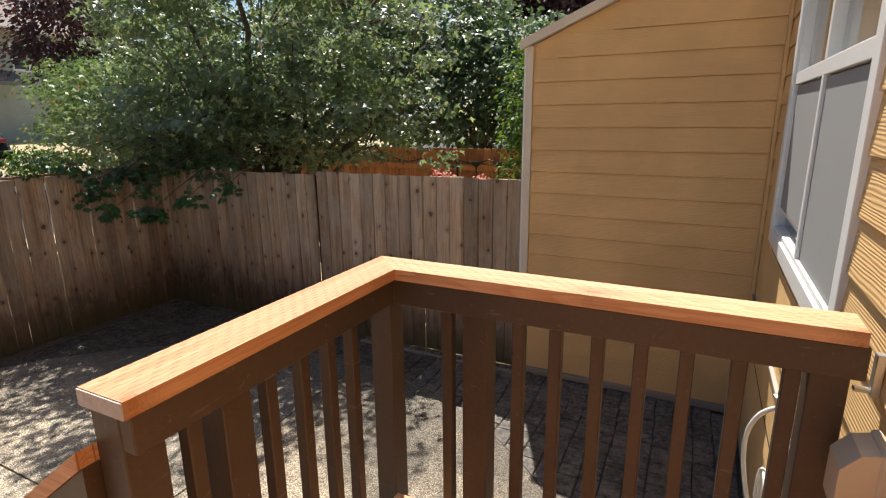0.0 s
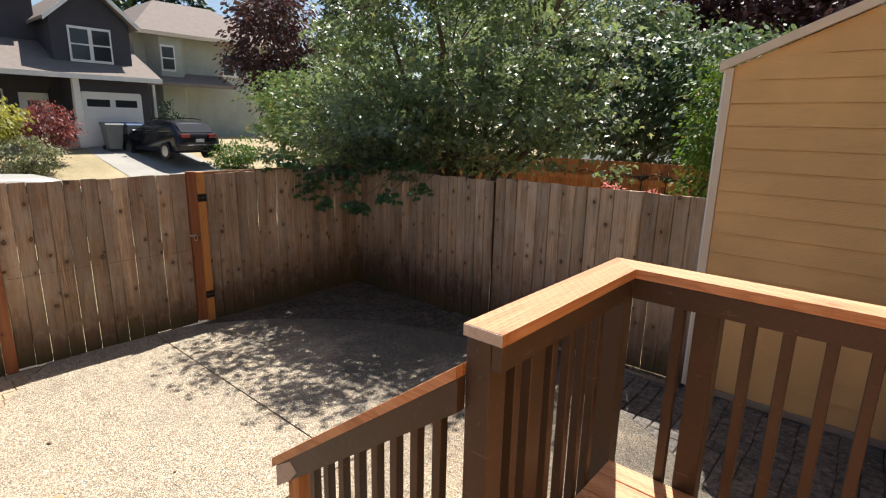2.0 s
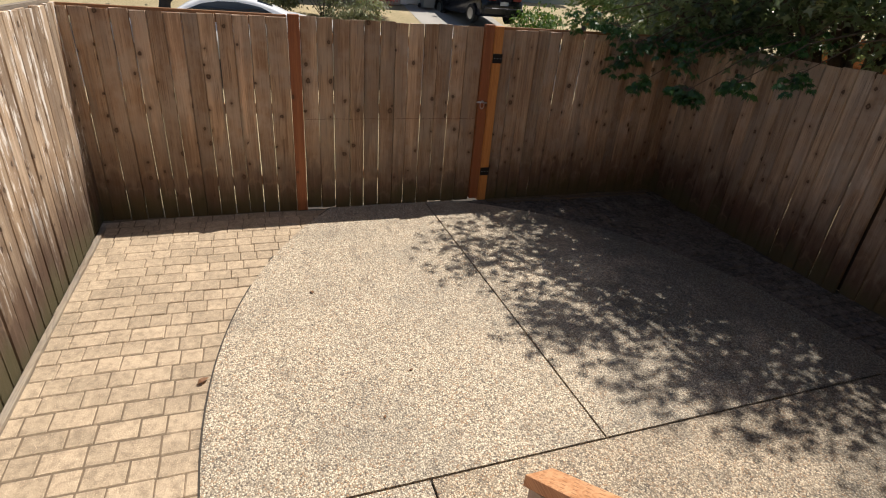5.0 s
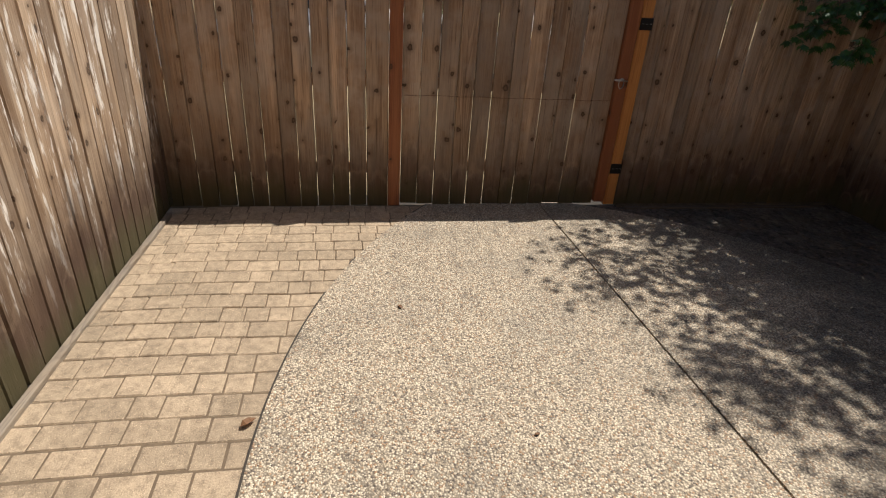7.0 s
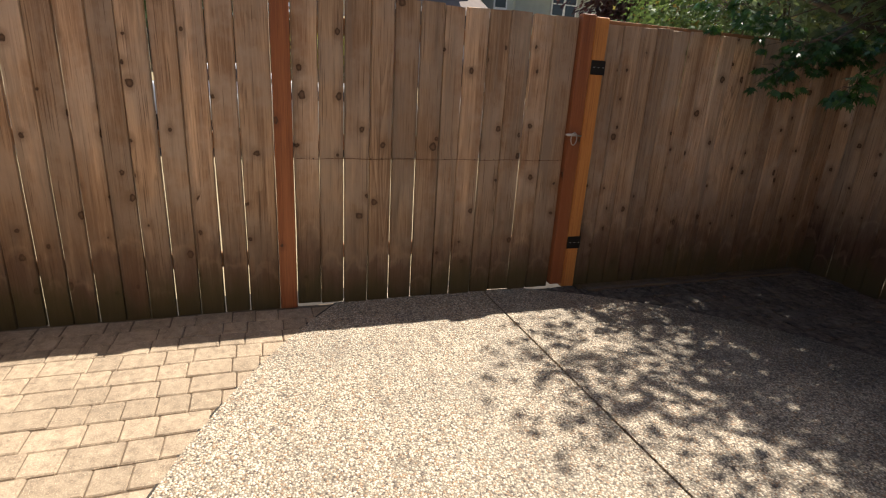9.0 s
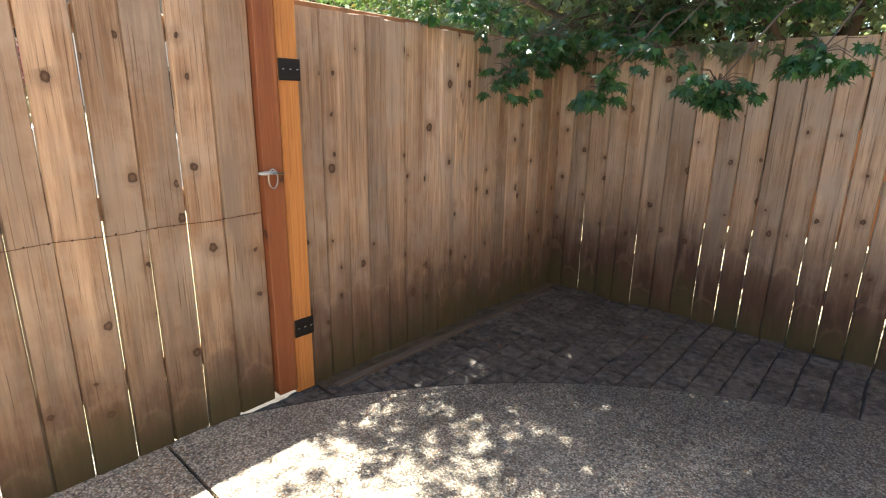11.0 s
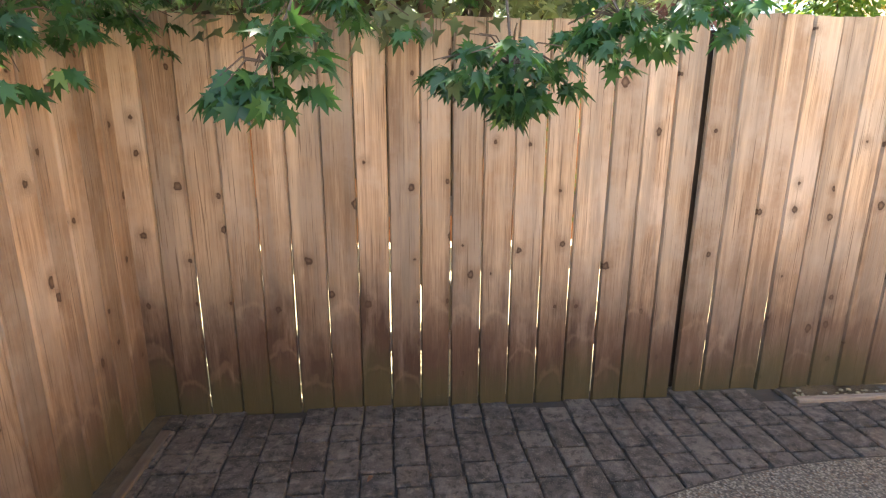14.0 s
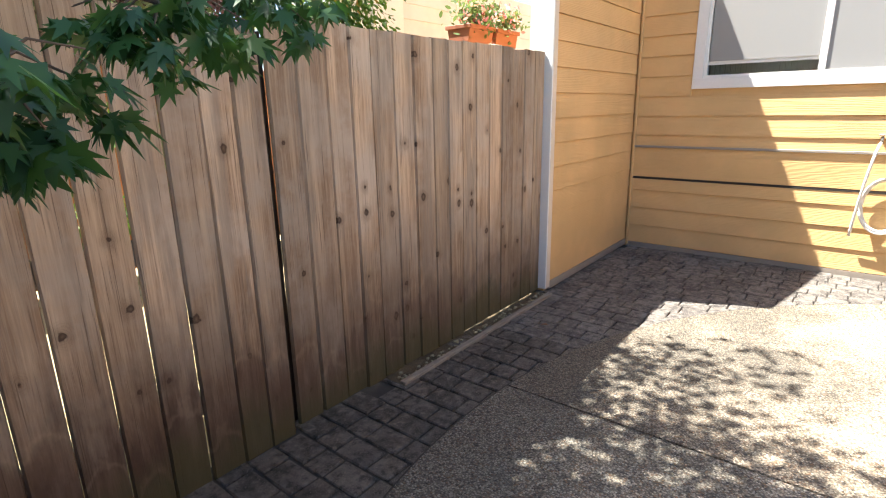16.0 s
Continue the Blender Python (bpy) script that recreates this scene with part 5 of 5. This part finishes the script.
part("roof", prism([(-23.5, 3.86), (-23.5, 4.0), (-26.6, 5.35), (-26.6, 5.2)], 1, 2.2, 8.95), ROOF, dark)
part("fascia", box(-23.5, -23.44, 2.2, 8.95, 3.82, 4.0), WHITE, dark)
for s in (-1, 1):
    y0, y1 = 6.92, 6.92 + s * 1.65
    part("roof", prism([(y0, 7.42), (y1, 5.93), (y1, 6.05), (y0, 7.56)], 0, -32, -24.3), ROOF, dark)
    part("fascia", prism([(y0, 7.36), (y1, 5.87), (y1, 6.05), (y0, 7.56)], 0, -24.3, -24.24), WHITE, dark)
part("roof", prism([(1.7, 6.9), (5.6, 7.0), (3.8, 8.6)], 0, -33, -26.2), ROOF, dark)
part("fascia", prism([(1.7, 6.85), (3.8, 8.5), (3.8, 8.7), (1.6, 6.95)], 0, -26.2, -26.12), WHITE, dark)
far_window(dark, -24.7, 6.1, 7.6, 4.52, 5.85)
far_window(dark, -26.6, 2.75, 4.0, 5.35, 6.0)
far_window(dark, -25.6, 3.25, 4.0, G0 + 0.9, 3.4, 0)
for y in (3.1, 5.9):
    part("column", prism([(y - 0.16, G0), (y + 0.16, G0), (y + 0.1, 3.86), (y - 0.1, 3.86)], 0, -23.95, -23.7), WHITE, dark)
part("door", box(-25.6, -25.52, 4.45, 5.4, G0 + 0.15, 3.3, 0.01), WHITE, dark)
part("door_glass", box(-25.52, -25.51, 4.7, 5.15, G0 + 0.5, 3.0), DARK_PANE, dark)
gd = part("garage_door", box(-24.0, -23.96, 6.05, 8.25, G0 + 0.02, 3.33, 0.01), WHITE, dark, "white panelled garage door")
for k in range(4):
    part("panel", box(-23.96, -23.945, 6.1, 8.2, G0 + 0.06 + k * 0.53, G0 + 0.55 + k * 0.53, 0.01), WHITE, gd)
for y0, y1 in ((6.25, 7.05), (7.25, 8.05)):
    part("pane", box(-23.945, -23.935, y0, y1, 2.82, 3.1), DARK_PANE, gd)
part("chimney_step", box(-24.4, -23.6, 4.6, 5.75, G0 - 0.05, G0 + 0.28, 0.03), CONCRETE, dark)

GS = rise(-27.0)
sage = thing("house", (-30, 12, GS), "sage green two-storey house with a hipped roof", "house", "far houses")
part("wall", box(-36, -27.4, 9.4, 16.5, GS - 0.3, 6.35), SAGE_WALL, sage)
part("bay", prism([(-27.4, 9.9), (-26.8, 10.3), (-26.8, 11.3), (-27.4, 11.7)], 2, GS - 0.3, 6.3), SAGE_WALL, sage)
b = bmesh.new()
lo = [b.verts.new(v) for v in ((-26.4, 9.0, 6.3), (-26.4, 17, 6.3), (-36.5, 17, 6.3), (-36.5, 9.0, 6.3))]
hi = [b.verts.new(v) for v in ((-30, 11.5, 8.3), (-30, 14.5, 8.3), (-33, 14.5, 8.3), (-33, 11.5, 8.3))]
for i in range(4):
    b.faces.new((lo[i], lo[(i + 1) % 4], hi[(i + 1) % 4], hi[i]))
b.faces.new(hi)
b.faces.new(lo[::-1])
bmesh.ops.recalc_face_normals(b, faces=b.faces)
part("roof", b, ROOF, sage)
part("fascia", box(-26.45, -26.38, 9.0, 17.0, 6.15, 6.32), TRIM, sage)
part("porch_roof", prism([(-25.9, 4.05), (-27.4, 4.6), (-27.4, 4.45), (-25.9, 3.9)], 1, 9.2, 13.5), ROOF, sage)
part("porch_post", box(-26.1, -25.98, 9.5, 9.62, GS - 0.2, 3.95), WHITE, sage)
far_window(sage, -26.8, 10.32, 10.98, 4.6, 5.8, 0)
far_window(sage, -27.4, 13.6, 15.0, 4.6, 5.8)
bush((-25.3, 9.85, 2.2), (0.35, 0.4, 1.0), 130, 0.1, CONIFER, "slim dark conifer beside the porch", 76)


# ---- bins and cars ----
def wheelie_bin(y, material, label):
    z = rise(-23.3) + 0.02
    t = thing("wheelie_bin", (-23.3, y, z), label, "bin", "bins by the garage")
    b2 = bmesh.new()
    lo2 = [b2.verts.new((-23.3 + dx * 0.24, y + dy * 0.22, z + 0.06)) for dx, dy in ((-1, -1), (1, -1), (1, 1), (-1, 1))]
    hi2 = [b2.verts.new((-23.3 + dx * 0.33, y + dy * 0.30, z + 0.98)) for dx, dy in ((-1, -1), (1, -1), (1, 1), (-1, 1))]
    for i in range(4):
        b2.faces.new((lo2[i], lo2[(i + 1) % 4], hi2[(i + 1) % 4], hi2[i]))
    b2.faces.new(lo2[::-1])
    b2.faces.new(hi2)
    part("body", b2, BIN, t)
    part("lid", prism([(-23.66, z + 0.985), (-22.94, z + 0.985), (-22.98, z + 1.04), (-23.62, z + 1.09)], 1, y - 0.33, y + 0.33), material, t)
    for s in (-1, 1):
        part("wheel", tube([(-23.56, y + s * 0.23, z + 0.1), (-23.56, y + s * 0.29, z + 0.1)], 0.1, 14), TYRE, t)


wheelie_bin(6.8, BIN, "grey wheeled bin before the garage door")
wheelie_bin(7.55, BLUE, "grey wheeled bin with a blue lid before the garage door")


def car(name, at, turn, profile, glass, width, material, label, wheels, back):
    """A car drawn from its side profile, with tapering flanks, glass, lamps and wheels. Its length runs along local x."""
    t = new(name)
    t.matrix_world = Matrix.Translation(at) @ Matrix.Rotation(turn, 4, "Z")
    BASE[t] = Vector((0, 0, 0))
    tagged(t, label, "car")
    w = width / 2

    def loft(outline, inset, wide):
        b2 = bmesh.new()
        rows = []
        low_z, hi_z = outline[0][1], max(z for x, z in outline)
        mid_x = sum(x for x, z in outline) / len(outline)
        for f, drop, pull in ((-1, 0.10, 0.94), (-0.95, 0.04, 0.975), (-0.82, 0.012, 0.992), (-0.4, 0.0, 1.0), (0.4, 0.0, 1.0), (0.82, 0.012, 0.992), (0.95, 0.04, 0.975), (1, 0.10, 0.94)):
            row = []
            for x, z in outline:
                lift = max(0.0, (z - 0.55) / (hi_z - 0.55 + 1e-6))
                y = f * (wide - inset * max(0.0, z - 0.8) - 0.05 * max(0.0, 0.5 - z))
                row.append(b2.verts.new((mid_x + (x - mid_x) * pull, y, max(low_z, z - drop * lift))))
            rows.append(row)
        n = len(outline)
        for p, q in zip(rows, rows[1:]):
            for i in range(n):
                b2.faces.new((p[i], p[(i + 1) % n], q[(i + 1) % n], q[i]))
        b2.faces.new(rows[0])
        b2.faces.new(rows[-1][::-1])
        bmesh.ops.recalc_face_normals(b2, faces=b2.faces)
        return b2

    part("body", loft(profile, 0.34, w), material, t, smooth=True)
    part("side_glass", loft(glass, 0.34, w + 0.008), DARK_PANE, t, smooth=True)
    xs2 = [p[0] for p in profile]
    for sx in (-1, 1):
        for sy in (-1, 1):
            hub = (wheels[0] if sx < 0 else wheels[1])
            wh = part("wheel", tube([(hub, sy * (w - 0.17), 0.32), (hub, sy * (w + 0.01), 0.32)], 0.32, 20), TYRE, t)
            part("rim", tube([(hub, sy * (w + 0.01), 0.32), (hub, sy * (w + 0.018), 0.32)], 0.2, 16), STEEL, wh)
    for sy in (-1, 1):
        part("tail_lamp", box(min(xs2) - 0.01, min(xs2) + 0.12, sy * w * 0.62 - 0.17, sy * w * 0.62 + 0.17, 0.82, 0.96, 0.01), LAMP_RED, t, "red tail lamp")
    (xa, za), (xb, zb) = profile[back], profile[back + 1]
    line = [(xa + (xb - xa) * f, za + (zb - za) * f) for f in (0.1, 0.9)]
    part("rear_glass", prism([line[0], line[1], (line[1][0] - 0.012, line[1][1] + 0.004), (line[0][0] - 0.012, line[0][1] + 0.004)], 1, -w * 0.72, w * 0.72), DARK_PANE, t, "dark rear window")
    part("bumper", box(min(xs2) - 0.03, min(xs2) + 0.14, -w * 0.96, w * 0.96, 0.34, 0.58, 0.03), material, t)
    part("plate", box(min(xs2) - 0.014, min(xs2), -0.17, 0.17, 0.66, 0.78), WHITE, t)
    for sy in (-1, 1):
        part("mirror", box(0.55, 0.68, sy * (w + 0.09) - 0.08, sy * (w + 0.09) + 0.08, 0.95, 1.06, 0.02), material, t)
    return t


HATCH = [(-2.1, 0.28), (2.1, 0.25), (2.2, 0.45), (2.16, 0.66), (2.0, 0.80), (1.5, 0.91), (1.0, 0.98), (0.65, 1.20), (0.3, 1.37), (-0.1, 1.44), (-0.6, 1.46), (-1.2, 1.43), (-1.7, 1.36), (-2.06, 0.98), (-2.15, 0.84), (-2.18, 0.55)]
HATCH_GLASS = [(-1.7, 1.02), (0.75, 1.0), (0.28, 1.31), (-0.1, 1.385), (-0.6, 1.40), (-1.2, 1.37), (-1.5, 1.30)]
black = car("black_car", (-21.9, 8.3, rise(-21.9) + 0.02), math.radians(188), HATCH, HATCH_GLASS, 1.78, BLACK_CAR, "black hatchback with roof rails parked on the driveway", (-1.32, 1.3), 12)
for s in (-1, 1):
    part("roof_rail", tube([(-1.5, s * 0.56, 1.47), (-0.9, s * 0.56, 1.53), (0.1, s * 0.56, 1.50)], 0.02, 6), BLACK, black)
SEDAN = [(-2.35, 0.28), (2.3, 0.25), (2.4, 0.5), (2.34, 0.68), (2.15, 0.79), (1.6, 0.90), (1.0, 0.97), (0.65, 1.19), (0.3, 1.36), (-0.1, 1.42), (-0.55, 1.43), (-1.0, 1.38), (-1.45, 1.24), (-1.85, 1.08), (-2.1, 1.05), (-2.38, 0.99), (-2.43, 0.6)]
SEDAN_GLASS = [(-1.55, 1.03), (0.8, 1.0), (0.28, 1.30), (-0.1, 1.365), (-0.55, 1.375), (-1.0, 1.31)]
car("white_car", (-16.6, -1.0, rise(-16.6) + 0.012), math.radians(-90), SEDAN, SEDAN_GLASS, 1.82, WHITE_CAR, "white saloon parked in the street behind the fence", (-1.42, 1.42), 11)
SUV = [(-2.3, 0.25), (2.3, 0.25), (2.35, 0.7), (1.9, 0.9), (1.1, 1.0), (0.7, 1.14), (0.3, 1.23), (-0.2, 1.28), (-0.8, 1.29), (-1.4, 1.25), (-1.8, 1.13), (-2.2, 0.95), (-2.3, 0.6)]
SUV_GLASS = [(-1.7, 0.98), (0.85, 0.98), (0.3, 1.17), (-0.2, 1.22), (-0.8, 1.23), (-1.3, 1.19)]
car("grey_car", (-13.5, 0.8, rise(-13.5) + 0.012), math.radians(-90), SUV, SUV_GLASS, 1.8, SILVER_CAR, "dusty pale grey car in the street behind the fence", (-1.4, 1.4), 10)

# ---- small things on the ground ----
def fallen_leaf(x, y, turn, size, z=0.0):
    b2 = bmesh.new()
    pts2 = []
    for u, v in OVAL_SHAPE:
        q = Matrix.Rotation(turn, 2) @ Vector((u * size, (v - 0.5) * size))
        pts2.append((q.x + x, q.y + y, z + 0.004 + 0.9 * size * abs(u) + 0.25 * size * (v - 0.5) ** 2))
    top2 = [b2.verts.new(c) for c in pts2]
    low2 = [b2.verts.new((c[0], c[1], c[2] - 0.002)) for c in pts2]
    b2.faces.new(top2)
    b2.faces.new(low2[::-1])
    for i in range(len(top2)):
        j = (i + 1) % len(top2)
        b2.faces.new((top2[i], low2[i], low2[j], top2[j]))
    alone("fallen_leaf", b2, DRY, "dry curled brown leaf on the patio", "leaf", group="fallen leaves")


fallen_leaf(-3.29, -0.67, 0.7, 0.075)
fallen_leaf(-4.15, 0.05, 2.0, 0.045)
fallen_leaf(-2.75, 0.30, 1.2, 0.03)
fallen_leaf(-3.10, 0.55, 0.2, 0.03)
fallen_leaf(-5.35, 3.2, 1.0, 0.045)
fallen_leaf(-4.75, 3.95, 2.6, 0.04)
fallen_leaf(-1.45, 4.12, 0.5, 0.05)
pebbles = thing("pebbles", (-2.0, 4.45, 0), "pale pebbles and leaf bits in the gap below the back fence", "pebbles", "", "stuff")
b = bmesh.new()
gr = random.Random(5)
for k in range(80):
    r0 = gr.uniform(0.006, 0.016)
    got = bmesh.ops.create_icosphere(b, subdivisions=1, radius=r0)["verts"]
    c = Vector((gr.uniform(-2.6, -0.9), gr.uniform(4.405, 4.47), 0.0 + r0 * 0.3))
    for v in got:
        v.co = Vector((v.co.x, v.co.y * 0.8, v.co.z * 0.6)) + c
part("stones", b, GRAVEL, pebbles)

# ---- pavers, laid in courses across the yard ----
PAVERS = {}


def paver_mesh(length, material, seed, half=0.0672, trim=0.004):
    r = random.Random(seed)
    b2 = box(-half, half, -length / 2 + trim, length / 2 - trim, -0.05, 0.0, 0.006)
    for v in b2.verts:
        v.co += Vector((r.uniform(-1, 1), r.uniform(-1, 1), 0)) * 0.0018
    me = bpy.data.meshes.new("paver")
    b2.to_mesh(me)
    b2.free()
    me.materials.append(material)
    return me


LENGTHS = (0.130, 0.204, 0.200)
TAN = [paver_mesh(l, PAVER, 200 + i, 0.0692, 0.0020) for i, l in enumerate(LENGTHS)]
GREY = [paver_mesh(l, PAVER_SHADED, 210 + i, 0.0668, 0.006) for i, l in enumerate(LENGTHS)]
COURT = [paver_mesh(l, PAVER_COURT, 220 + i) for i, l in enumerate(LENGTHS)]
strip = thing("paver_strip", (-3.0, -1.2, 0), "tan concrete paver strip beside the side fence", "pavers", "", "structure")
corner_p = thing("paver_corner", (-4.6, 3.9, 0), "mossy paver corner under the maple, shade put into its dark colour", "pavers", "", "structure")
wall_p = thing("paver_court", (0.0, 3.4, 0), "grey paver court by the gable wall", "pavers", "", "structure")
prng = random.Random(12)


def inside(x, y):
    return y < UP[1] + math.sqrt(max(0.0, UP_R ** 2 - (x - UP[0]) ** 2)) - 0.13 and y > LOW[1] - math.sqrt(max(0.0, LOW_R ** 2 - (x - LOW[0]) ** 2)) + 0.13


x, course = X_GATE + 0.09, 0
while x < X_HOUSE - 0.08:
    course += 1
    y = Y_LEFT + 0.045 - (0.105 if course % 2 else 0.0) - prng.uniform(0.0, 0.03)
    first, last = course % 2, 0
    while y < Y_BACK - 0.06:
        i = first if first is not None else (0 if last else prng.choice((1, 2, 1, 0)))
        first, last = None, i
        yc = y + LENGTHS[i] / 2
        y += LENGTHS[i]
        if yc + LENGTHS[i] / 2 > Y_BACK + 0.1:
            continue
        if inside(x, yc) and x < 0.6:
            continue
        lift = -0.006 + 0.004 * math.sin(x * 2.1 + yc * 1.3) + prng.uniform(-0.002, 0.002)
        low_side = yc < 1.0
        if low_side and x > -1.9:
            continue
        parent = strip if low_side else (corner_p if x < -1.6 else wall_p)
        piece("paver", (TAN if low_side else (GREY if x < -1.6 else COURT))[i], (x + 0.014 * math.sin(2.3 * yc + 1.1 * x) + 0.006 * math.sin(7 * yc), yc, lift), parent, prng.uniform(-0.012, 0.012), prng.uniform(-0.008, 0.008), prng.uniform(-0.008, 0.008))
    x += 0.142
